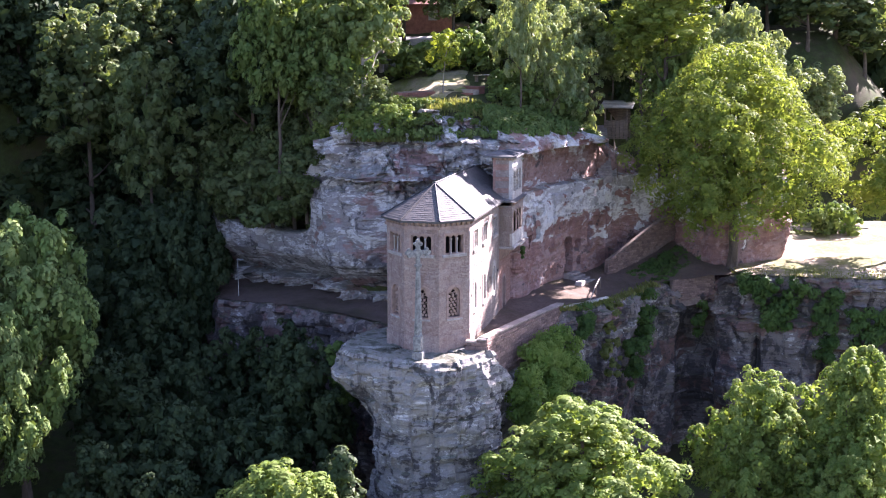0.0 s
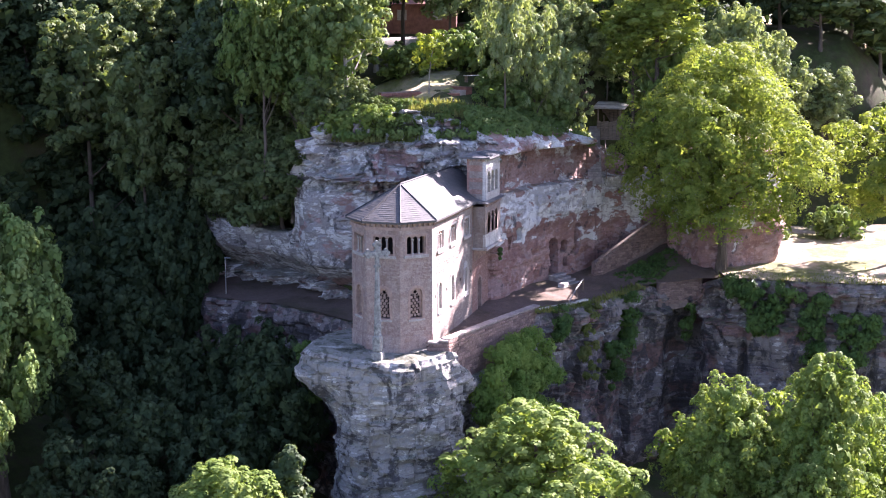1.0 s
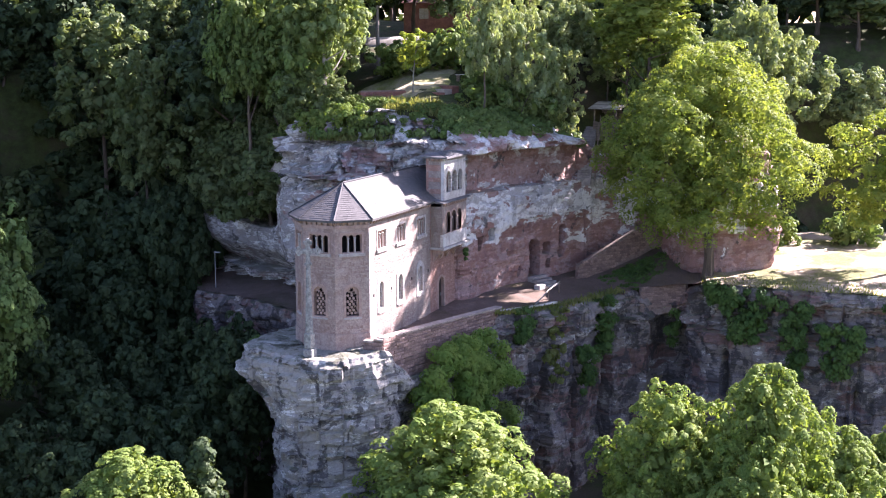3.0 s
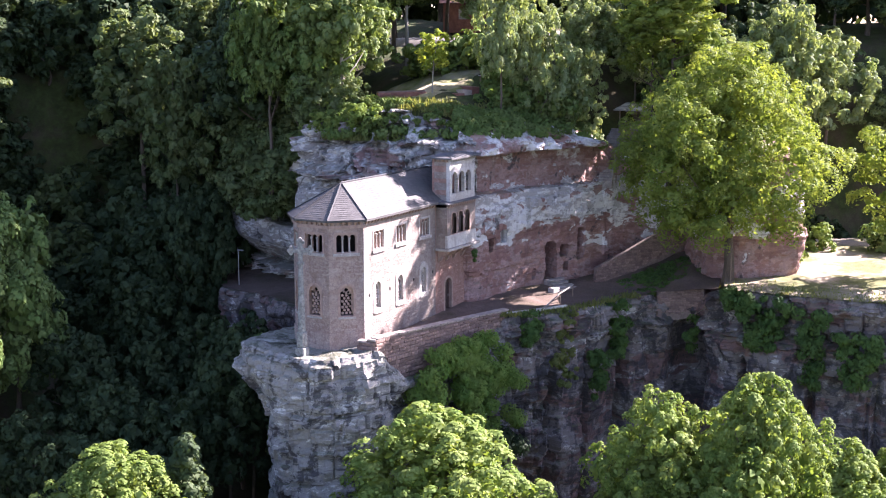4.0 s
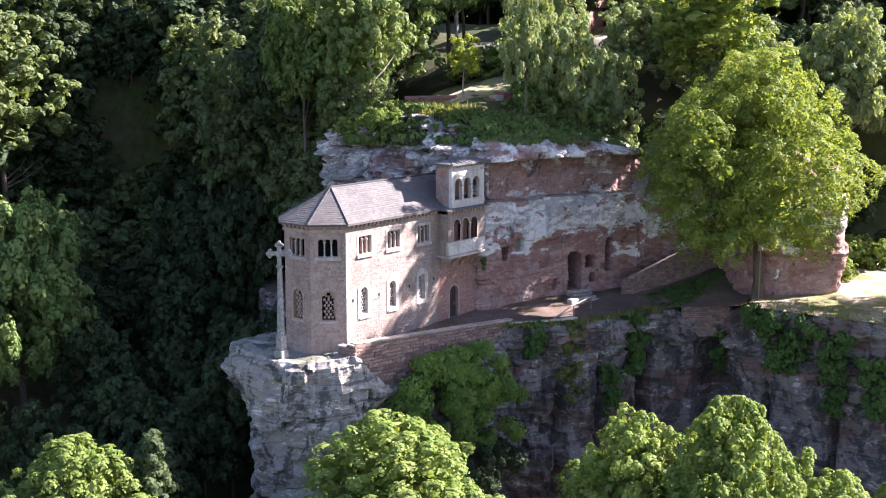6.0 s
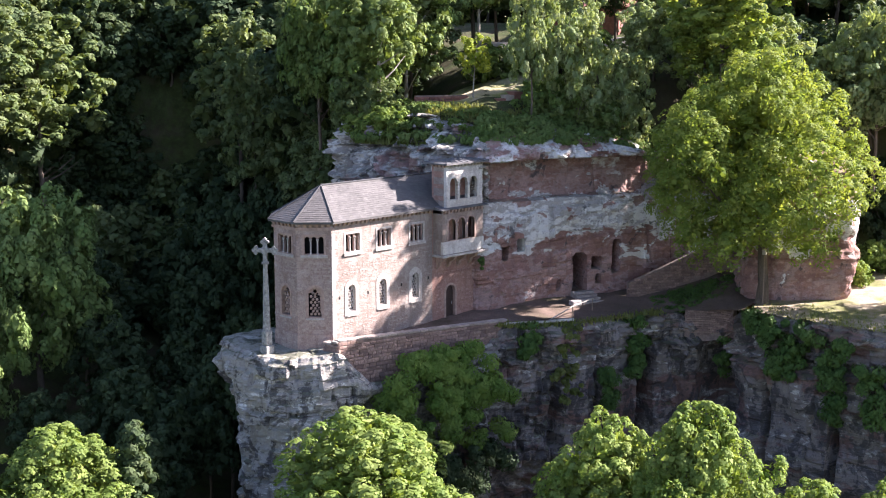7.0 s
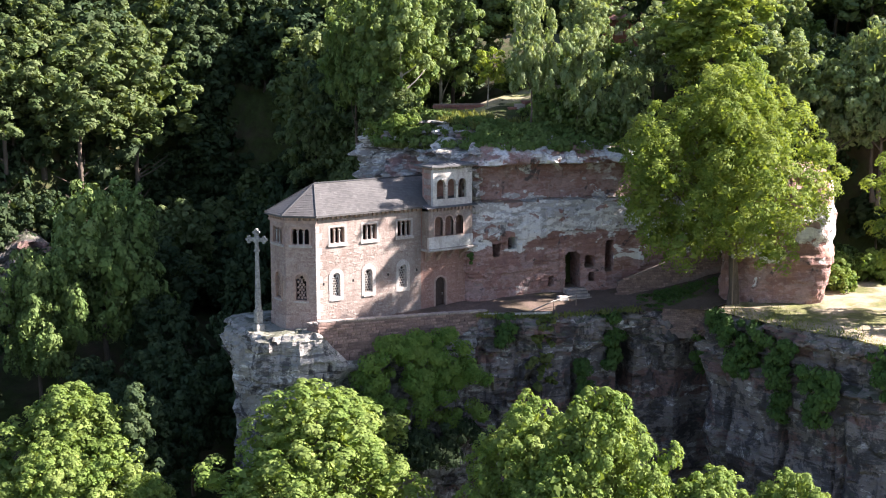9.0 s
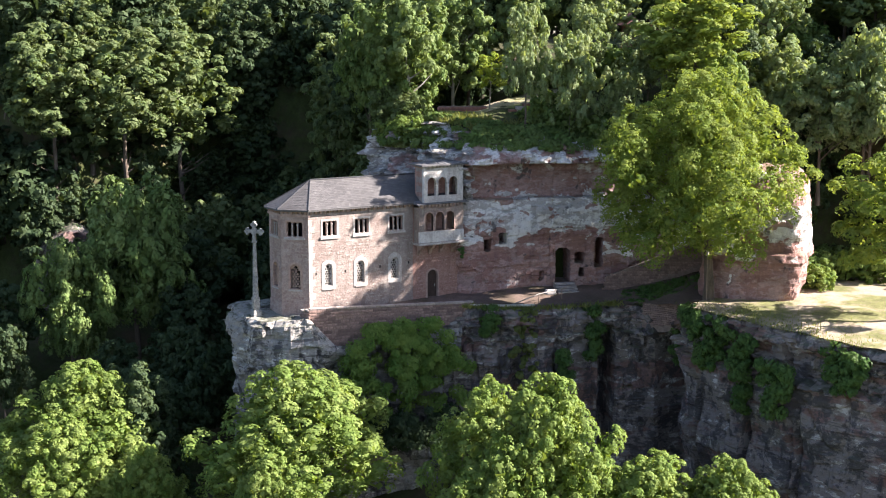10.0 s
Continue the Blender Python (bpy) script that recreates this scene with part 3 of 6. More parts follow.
def boulder():
    """The leaning block of red rock on the terrace with a bleached shoulder: a rounded box, undercut at its foot."""
    bm = bmesh.new()
    bmesh.ops.create_icosphere(bm, subdivisions=6, radius=1.0)
    turn = Matrix.Rotation(radians(-50), 3, "Z")
    for v in bm.verts:
        p = v.co.normalized()
        k = (abs(p.x) ** 4.5 + abs(p.y) ** 4.5 + abs(p.z) ** 4.5) ** (-1 / 4.5)
        q = turn @ Vector((p.x * k * 4.3, p.y * k * 3.7, p.z * k * 6.9))
        z = q.z + 5.3
        grow = 1 - 0.13 * max(0, 1 - z / 2.2) ** 2 - 0.20 * max(0, (z - 7.5) / 4.7) ** 1.5
        q.x, q.y = q.x * grow, q.y * grow
        at = Vector((34.0 + q.x + 0.10 * z, -16.2 + q.y - 0.03 * z, z))
        out = Vector((q.x, q.y, 0.3 * q.z)).normalized()
        d = 0.45 * fbm(at.x, at.y, at.z, 0.3) + 0.14 * fbm(at.x, at.y, at.z * 1.5, 1.2, 3)
        d += 0.25 if 4.6 < z < 5.4 else 0.0
        v.co = at + out * d
    ob = part("boulder", bm, ROCK_RED)
    tagged(ob, "leaning red sandstone block with a bleached shoulder", "rock", kind="structure")


boulder()
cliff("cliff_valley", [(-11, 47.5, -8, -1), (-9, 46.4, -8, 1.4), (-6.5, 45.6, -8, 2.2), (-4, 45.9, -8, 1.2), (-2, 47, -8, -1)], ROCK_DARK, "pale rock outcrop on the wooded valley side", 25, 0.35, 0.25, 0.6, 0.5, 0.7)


def patch(name, cx, cy, rx, ry, turn, material, label, lift=0.06):
    """A piece of open ground laid on the slope."""
    n, m, verts, faces = 36, 12, [(cx, cy, height(cx, cy) + 0.5 * 0.35 + lift)], []
    xs, ys = [], []
    for j in range(1, m + 1):
        for i in range(n):
            a = 2 * math.pi * i / n
            r = j / m * (1 + 0.14 * math.sin(3 * a + 1) + 0.1 * math.sin(5 * a))
            u, v = r * rx * math.cos(a), r * ry * math.sin(a)
            xs.append(cx + u * math.cos(turn) - v * math.sin(turn)), ys.append(cy + u * math.sin(turn) + v * math.cos(turn))
    zs = ground_z(np.array(xs), np.array(ys))
    verts += [(x, y, z + 0.35 * fbm(x, y, 0, 0.25) + (lift if k < n * (m - 1) else -0.25)) for k, (x, y, z) in enumerate(zip(xs, ys, zs))]
    verts[0] = (cx, cy, height(cx, cy) + 0.35 * fbm(cx, cy, 0, 0.25) + lift)
    faces += [(0, 1 + i, 1 + (i + 1) % n) for i in range(n)]
    faces += [(1 + j * n + i, 1 + (j + 1) * n + i, 1 + (j + 1) * n + (i + 1) % n, 1 + j * n + (i + 1) % n) for j in range(m - 1) for i in range(n)]
    tagged(mesh_of(name, verts, faces, material, smooth=True), label, "lawn", kind="structure")


patch("lawn", 24.3, 12.3, 9.5, 6.0, radians(-28), LAWN, "sunlit dry lawn on the cliff top", 0.10)

# ---- chapel ----
from mathutils.geometry import tessellate_polygon


def arch(u0, u1, v0, v1, n=8):
    """An opening with a round head."""
    r = (u1 - u0) / 2
    return [(u0, v0), (u1, v0)] + [((u0 + u1) / 2 + r * math.cos(math.pi * k / n), v1 - r + r * math.sin(math.pi * k / n)) for k in range(n + 1)]


def rect(u0, u1, v0, v1):
    return [(u0, v0), (u1, v0), (u1, v1), (u0, v1)]


def panel(name, origin, along, outline, holes, depth, material, parent=None, label="", lift=0.0):
    """A slab standing in the plane through origin: u runs along, v upwards, its face to the right of u; holes go through."""
    a = Vector((*along, 0)).normalized()
    out = Vector((a.y, -a.x, 0))
    o = Vector(origin) + out * lift
    loops = [outline] + holes
    flat = [p for l in loops for p in l]
    tris = tessellate_polygon([[Vector((u, v, 0)) for u, v in l] for l in loops])
    n = len(flat)
    verts = [o + a * u + Vector((0, 0, v)) for u, v in flat] + [o + a * u + Vector((0, 0, v)) - out * depth for u, v in flat]
    faces = [tuple(t) for t in tris] + [tuple(i + n for i in reversed(t)) for t in tris]
    k = 0
    for l in loops:
        m = len(l)
        faces += [(k + i, k + (i + 1) % m, n + k + (i + 1) % m, n + k + i) for i in range(m)]
        k += m
    bm = bmesh.new()
    vs = [bm.verts.new(v) for v in verts]
    for f in faces:
        try:
            bm.faces.new([vs[i] for i in f])
        except ValueError:
            pass
    bmesh.ops.recalc_face_normals(bm, faces=bm.faces)
    return part(name, bm, material, parent, label)


def ring(l, grow):
    """An outline pushed outwards."""
    cx, cy = (min(p[0] for p in l) + max(p[0] for p in l)) / 2, (min(p[1] for p in l) + max(p[1] for p in l)) / 2
    hx, hy = max(p[0] for p in l) - cx, max(p[1] for p in l) - cy
    return [(cx + (u - cx) * (hx + grow) / hx, cy + (v - cy) * (hy + grow) / hy) for u, v in l]


def lattice_holes(u0, u1, v0, v1):
    """Rows of small diamond openings, each second row shifted, under a star."""
    out, row, v = [], 0, v0 + 0.17
    while v < v1 - 0.42:
        us = [u0 + (u1 - u0) * k for k in ((0.2, 0.5, 0.8) if row % 2 == 0 else (0.35, 0.65))]
        r = 0.105
        out += [[(u + r * math.cos(math.pi * k / 3), v + r * math.sin(math.pi * k / 3)) for k in range(6)] for u in us]
        v += 0.205
        row += 1
    c = ((u0 + u1) / 2, v1 - 0.30)
    out.append([(c[0] + (0.19 if k % 2 == 0 else 0.10) * math.cos(math.pi * k / 6), c[1] + (0.19 if k % 2 == 0 else 0.10) * math.sin(math.pi * k / 6)) for k in range(12)])
    return out


def lattice_window(origin, along, u, v0, v1, w, trim, parent, wide=0.2, lattice=TRIM_PINK, pointed=0.0):
    hole = arch(u - w / 2, u + w / 2, v0, v1)
    rim = ring(hole, wide)
    if pointed:
        rim = [(a, b + pointed * max(0.0, 1 - abs(a - u) / w) if b > v1 else b) for a, b in rim]
    win = panel("window", origin, along, rim, [hole], 0.30, trim, parent, "round-headed window with a stone surround", 0.035)
    panel("lattice", origin, along, ring(hole, 0.01), lattice_holes(u - w / 2, u + w / 2, v0, v1), 0.09, lattice, win, "pierced stone lattice", -0.16)
    panel("sill", origin, along, rect(u - w / 2 - 0.17, u + w / 2 + 0.17, v0 - wide - 0.02, v0 - wide + 0.10), [], 0.22, TRIM, win, "pale stone sill", 0.10)
    return hole


def triple_window(origin, along, u, v0, v1, w, trim, parent, wide=0.13):
    hole = rect(u - w / 2, u + w / 2, v0, v1)
    win = panel("window", origin, along, ring(hole, wide), [hole], 0.26, trim, parent, "window of three lancets behind slim columns", 0.03)
    each = w / 3
    lights = [arch(u - w / 2 + each * k + 0.05, u - w / 2 + each * (k + 1) - 0.05, v0 + 0.02, v1 - 0.05, 6) for k in range(3)]
    panel("arcade", origin, along, ring(hole, 0.01), [ring(l, -0.002) for l in lights], 0.12, TRIM_PINK, win, "little round arches", -0.10)
    a = Vector((*along, 0)).normalized()
    out = Vector((a.y, -a.x, 0))
    for k in (1, 2):
        bm = bmesh.new()
        p = Vector(origin) + a * (u - w / 2 + each * k) - out * 0.06
        tube(bm, p + Vector((0, 0, v0)), p + Vector((0, 0, v0 + 0.1)), 0.10, 0.07, 8)
        tube(bm, p + Vector((0, 0, v0 + 0.1)), p + Vector((0, 0, v1 - 0.36)), 0.055, 0.05, 8)
        tube(bm, p + Vector((0, 0, v1 - 0.36)), p + Vector((0, 0, v1 - 0.22)), 0.06, 0.11, 8)
        part("column", bm, TRIM, win, "slim stone column")
    panel("sill", origin, along, rect(u - w / 2 - 0.22, u + w / 2 + 0.22, v0 - 0.24, v0 - 0.04), [], 0.30, TRIM, win, "pale stone sill", 0.12)
    return hole


def corbels(origin, along, length, z, parent, material, pitch=0.42, first=0.25):
    a = Vector((*along, 0)).normalized()
    out = Vector((a.y, -a.x, 0))
    m = Matrix(((a.x, out.x, 0, 0), (a.y, out.y, 0, 0), (0, 0, 1, 0), (0, 0, 0, 1)))
    shared = None
    for k in range(int((length - first) / pitch) + 1):
        if shared is None:
            bm = bmesh.new()
            prism(bm, [(0, 0.30), (0.17, 0.30), (0.17, 0.16), (0.08, 0.0), (0, 0.0)], -0.09, 0.09, "x")
            ob = part("corbel", bm, material, parent)
            shared = ob.data
        else:
            ob = new("corbel", shared)
            ob.parent = parent
        ob.matrix_local = Matrix.Translation(Vector(origin) + a * (first + k * pitch) + Vector((0, 0, z))) @ m


def slates(name, corners, parent, exposure=0.21, width=0.30, seed=1):
    """Courses of slates on a roof face of eave a-b and top c-d (d = c for a hip), each lapping the one below."""
    rnd = random.Random(seed)
    a, b, c, d = [Vector(p) for p in corners]          # a, b along the eave; c above b; d above a
    nrm = (b - a).cross(d - a if (d - a).length else c - a).normalized()
    if nrm.z < 0:
        nrm = -nrm
    rows = max(1, int(((a + b) / 2 - (c + d) / 2).length / exposure))
    quads = []
    for r in range(rows):
        f0, f1 = r / rows, min(1.0, (r + 1.12) / rows)
        l0, r0, l1, r1 = a.lerp(d, f0), b.lerp(c, f0), a.lerp(d, f1), b.lerp(c, f1)
        n = max(1, round((r0 - l0).length / width))
        shift = 0.5 if r % 2 else 0.0
        cuts = sorted({0.0, 1.0, *[min(1, max(0, (k + shift + rnd.uniform(-0.08, 0.08)) / n)) for k in range(n)]})
        for u, v in zip(cuts, cuts[1:]):
            g = 0.006 / max(0.05, (r0 - l0).length)
            up = 0.024 + rnd.uniform(-0.006, 0.008)
            p0, p1 = l0.lerp(r0, u + g) + nrm * up, l0.lerp(r0, v - g) + nrm * (up + rnd.uniform(-0.006, 0.006))
            p2, p3 = l1.lerp(r1, v - g) + nrm * 0.012, l1.lerp(r1, u + g) + nrm * 0.012
            quads += [(p0, p1, p2, p3), (l0.lerp(r0, u + g), l0.lerp(r0, v - g), p1, p0)]
    me = quads_of(name, [[tuple(p) for p in q] for q in quads], SLATE)
    ob = new(name, me)
    ob.parent = parent
    return tagged(ob, "overlapping grey slates", kind="stuff")


def masonry(origin, along, w, v0, v1, holes, material, parent, seed, proud=0.014, limit=290, fill=0.72):
    """Single stones that stand slightly proud of a wall, in uneven courses that spare the openings."""
    rnd = random.Random(seed)
    a = Vector((*along, 0)).normalized()
    out = Vector((a.y, -a.x, 0))
    m = Matrix(((a.x, -out.x, 0, 0), (a.y, -out.y, 0, 0), (0, 0, 1, 0), (0, 0, 0, 1)))
    boxes = [(min(p[0] for p in l) - 0.36, max(p[0] for p in l) + 0.36, min(p[1] for p in l) - 0.42, max(p[1] for p in l) + 0.36) for l in holes]
    shared = []
    for k in range(4):
        bm = bmesh.new()
        box(bm, (-0.5, -0.5, -0.5), (0.5, 0.5, 0.5), 0.045)
        for q in bm.verts:
            q.co += Vector((rnd.uniform(-0.02, 0.02), rnd.uniform(-0.08, 0.08), rnd.uniform(-0.03, 0.03)))
        me = bpy.data.meshes.new("stone")
        bm.to_mesh(me)
        bm.free()
        me.materials.append(material)
        shared.append(me)
    v, n = v0, 0
    while v < v1 - 0.2:
        h = rnd.uniform(0.24, 0.40)
        u = 0.08 + rnd.uniform(0, 0.3)
        while u < w - 0.25 and v + h < v1:
            ln = min(rnd.uniform(0.35, 0.85), w - 0.05 - u)
            if rnd.random() < fill and n < limit and not any(u < x1 and u + ln > x0 and v < y1 and v + h > y0 for x0, x1, y0, y1 in boxes):
                o = new("stone", rnd.choice(shared))
                o.parent = parent
                o.matrix_local = Matrix.Translation(Vector(origin) + a * (u + ln / 2) + out * (proud * rnd.uniform(0.2, 1.2) - 0.03) + Vector((0, 0, v + h / 2))) @ m @ Matrix.Diagonal((ln - 0.025, 0.06, h - 0.025, 1))
                n += 1
            u += ln
        v += h


def build_chapel():
    chapel = thing("chapel", pose(0, 0, 0), "sandstone chapel with polygonal apse and slate roof against a cliff", "chapel")
    zb, zt = 0.0, 9.0
    cx, cy, ap = 1.5, 2.9, 2.9
    t = ap * math.tan(math.pi / 8)
    C = [(cx - t, cy - ap), (cx - ap, cy - t), (cx - ap, cy + t), (cx - t, cy + ap)]
    # apse: three sides of an octagon
    for (x1, y1), (x0, y0) in zip(C, C[1:]):
        w = math.hypot(x1 - x0, y1 - y0)
        o, al = (x0, y0, 0), (x1 - x0, y1 - y0)
        wall_holes = [ring(arch(w / 2 - 0.45, w / 2 + 0.45, 2.38, 4.45), 0.02), ring(rect(w / 2 - 0.70, w / 2 + 0.70, 6.75, 8.0), 0.02)]
        wall = panel("wall", o, al, rect(0, w, zb, zt), wall_holes, 0.5, APSE_WALL, chapel, "weathered pinkish masonry")
        lattice_window(o, al, w / 2, 2.38, 4.45, 0.9, TRIM_PINK, wall, 0.18)
        triple_window(o, al, w / 2, 6.75, 8.0, 1.4, TRIM_PINK, wall)
        panel("cornice", o, al, rect(-0.10, w + 0.10, 8.42, 8.62), [], 0.20, TRIM_PINK, wall, "moulded string course", 0.10)
        panel("plinth", o, al, rect(-0.04, w + 0.04, zb, 1.15), [], 0.2, APSE_WALL, wall, "projecting base course", 0.06)
        corbels(o, al, w, 8.62, wall, TRIM_PINK, 0.40, 0.20)
        masonry(o, al, w, 1.2, 8.4, wall_holes, APSE_WALL, wall, int(x0 * 10) + 50, 0.010, fill=0.55)
    # south wall of the nave
    o, al, w = (C[0][0], 0, 0), (1, 0), 9.9
    lows, ups = (1.80, 4.80, 8.10), (1.95, 4.95, 8.25)
    wall_holes = [ring(arch(u - 0.36, u + 0.36, 2.5, 4.40), 0.02) for u in lows] + [ring(rect(u - 0.66, u + 0.66, 6.72, 7.98), 0.02) for u in ups]
    south = panel("wall", o, al, rect(0, w, zb, zt), wall_holes, 0.5, NAVE_WALL, chapel, "limewashed masonry with pale window surrounds")
    for k, u in enumerate(lows):
        lattice_window(o, al, u, 2.5, 4.40, 0.72, TRIM, south, 0.30, TRIM, 0.14 if k else 0.0)
    for u in ups:
        triple_window(o, al, u, 6.72, 7.98, 1.32, TRIM, south, 0.15)
    corbels(o, al, w, 8.62, south, TRIM_PINK)
    masonry((o[0] + 0.6, 0, 0), al, w - 0.6, 0.3, 8.55, [[(p[0] - 0.6, p[1]) for p in l] for l in wall_holes], NAVE_WALL, south, 61, 0.008, fill=0.45)
    for k in range(13):                              # pale corner stones, long and short in turn
        d = 0.55 if k % 2 else 0.32
        bm = bmesh.new()
        box(bm, (C[0][0] - 0.02, -0.03, 0.9 + 0.56 * k), (C[0][0] + d, 0.2, 1.44 + 0.56 * k), 0.012)
        part("corner_stone", bm, TRIM, south)
    # putlog holes are solid blocks; the shade in them is their dark colour
    for u, v in ((0.6, 3.5), (3.3, 3.5), (6.6, 3.6), (9.4, 3.7)):
        bm = bmesh.new()
        box(bm, (C[0][0] + u, -0.03, v), (C[0][0] + u + 0.13, 0.05, v + 0.22), 0.01)
        part("putlog_hole", bm, DARK, south, "small square hole drawn as a dark block")
    # wall with the door below the oriel
    o, w = (C[0][0] + 9.9, 0, 0), 5.3
    door_hole = arch(1.45, 2.48, 0.3, 2.95)
    base = panel("wall", o, al, rect(0, w, zb, zt), [ring(door_hole, 0.01)], 0.5, PINK_WALL, chapel, "pink sandstone masonry", 0.0)
    masonry(o, al, w, 0.3, 4.4, [door_hole], PINK_WALL, base, 71, 0.012, 160)
    door = panel("door", o, al, ring(door_hole, 0.02), [], 0.08, DOOR_WOOD, chapel, "dark wooden door in a round arch", -0.26)
    panel("surround", o, al, ring(door_hole, 0.16), [door_hole], 0.25, TRIM_PINK, door, "pink stone arch", 0.04)
    for k in range(3):
        panel("plank", o, al, rect(1.52 + 0.31 * k, 1.80 + 0.31 * k, 0.32, 2.45), [], 0.03, DOOR_WOOD, door, "", -0.245)
    bm = bmesh.new()
    tube(bm, (o[0] + 2.3, 0.2, 1.4), (o[0] + 2.3, 0.2, 1.62), 0.02, 0.02, 6)
    part("handle", bm, METAL, door, "iron pull handle")
    # hidden walls that close the building
    panel("wall", (C[3][0] + 13.5, C[3][1], 0), (-1, 0), rect(0, 13.5, zb, zt), [], 0.5, APSE_WALL, chapel, "masonry")
    panel("wall", (C[0][0] + 15.2, 0, 0), (0, 1), rect(0, 5.8, zb, zt), [], 0.5, APSE_WALL, chapel, "masonry")
    bm = bmesh.new()
    prism(bm, [(C[0][0] + 0.3, 0.4), (15.2, 0.4), (15.2, 5.4), (C[3][0] + 0.3, 5.4), (-0.8, 4.0), (-0.8, 1.9)], 5.2, 5.45)
    part("upper_floor", bm, WOOD, chapel, "wooden floor")
    # unseen walls added to stop sunlight from brightening the rooms behind the windows
    for lo, hi in (((1.5, 1.9, 0.1), (15.0, 2.05, 8.9)), ((1.5, 0.55, 0.1), (1.65, 1.88, 8.9)), ((1.5, 2.07, 0.1), (1.65, 5.3, 8.9))):
        bm = bmesh.new()
        box(bm, lo, hi)
        part("partition", bm, DARK, chapel, "added dark wall that keeps light out of the interior")
    # roof
    ov, ze, zr = 0.38, 9.0, 11.12
    a2 = ap + ov
    t2 = a2 * math.tan(math.pi / 8)
    E = [(cx - t2, cy - a2, ze), (cx - a2, cy - t2, ze), (cx - a2, cy + t2, ze), (cx - t2, cy + a2, ze)]
    apex, ridge = (cx + 0.35, cy - 0.1, zr), (15.4, cy - 0.1, zr)
    SE, NE = (15.4, cy - a2, ze), (15.4, cy + a2, ze)
    bm = bmesh.new()
    vs = [bm.verts.new(p) for p in (*E, apex, ridge, SE, NE)]
    low = [bm.verts.new((p[0], p[1], ze - 0.12)) for p in (*E, NE, SE)]
    for f in ((0, 1, 4), (1, 2, 4), (2, 3, 4), (0, 4, 5, 6), (3, 7, 5, 4)):
        bm.faces.new([vs[i] for i in f])
    order = [0, 1, 2, 3, 7, 6]
    for k in range(6):
        bm.faces.new((vs[order[k]], vs[order[(k + 1) % 6]], low[(k + 1) % 6], low[k]))
    bm.faces.new(low)
    bmesh.ops.recalc_face_normals(bm, faces=bm.faces)
    roof = part("roof", bm, SLATE, chapel, "hipped roof of grey slates")
    for k in range(3):
        slates("slate_course", (E[k], E[k + 1], apex, apex), roof, seed=k)
    slates("slate_course", (E[0], (10.3, E[0][1], ze), (10.3, apex[1], zr), apex), roof, seed=7)
    slates("slate_course", ((10.3, E[0][1] + 0.75, ze + 0.53), (15.4, E[0][1] + 0.75, ze + 0.53), ridge, (10.3, apex[1], zr)), roof, seed=8)
    slates("slate_course", (E[3], NE, ridge, apex), roof, 0.3, 0.5, 9)
    for p in E[:4]:
        bm = bmesh.new()
        tube(bm, Vector(p) + Vector((0, 0, 0.04)), Vector(apex) + Vector((0, 0, 0.04)), 0.05, 0.05, 6)
        part("hip_capping", bm, DARK_LEAD, roof, "narrow lead hip capping")
    bm = bmesh.new()
    tube(bm, Vector(apex) + Vector((0, 0, 0.04)), Vector(ridge) + Vector((0, 0, 0.04)), 0.07, 0.07, 6)
    part("ridge_capping", bm, DARK_LEAD, roof, "narrow lead ridge capping")
    build_oriel(chapel)


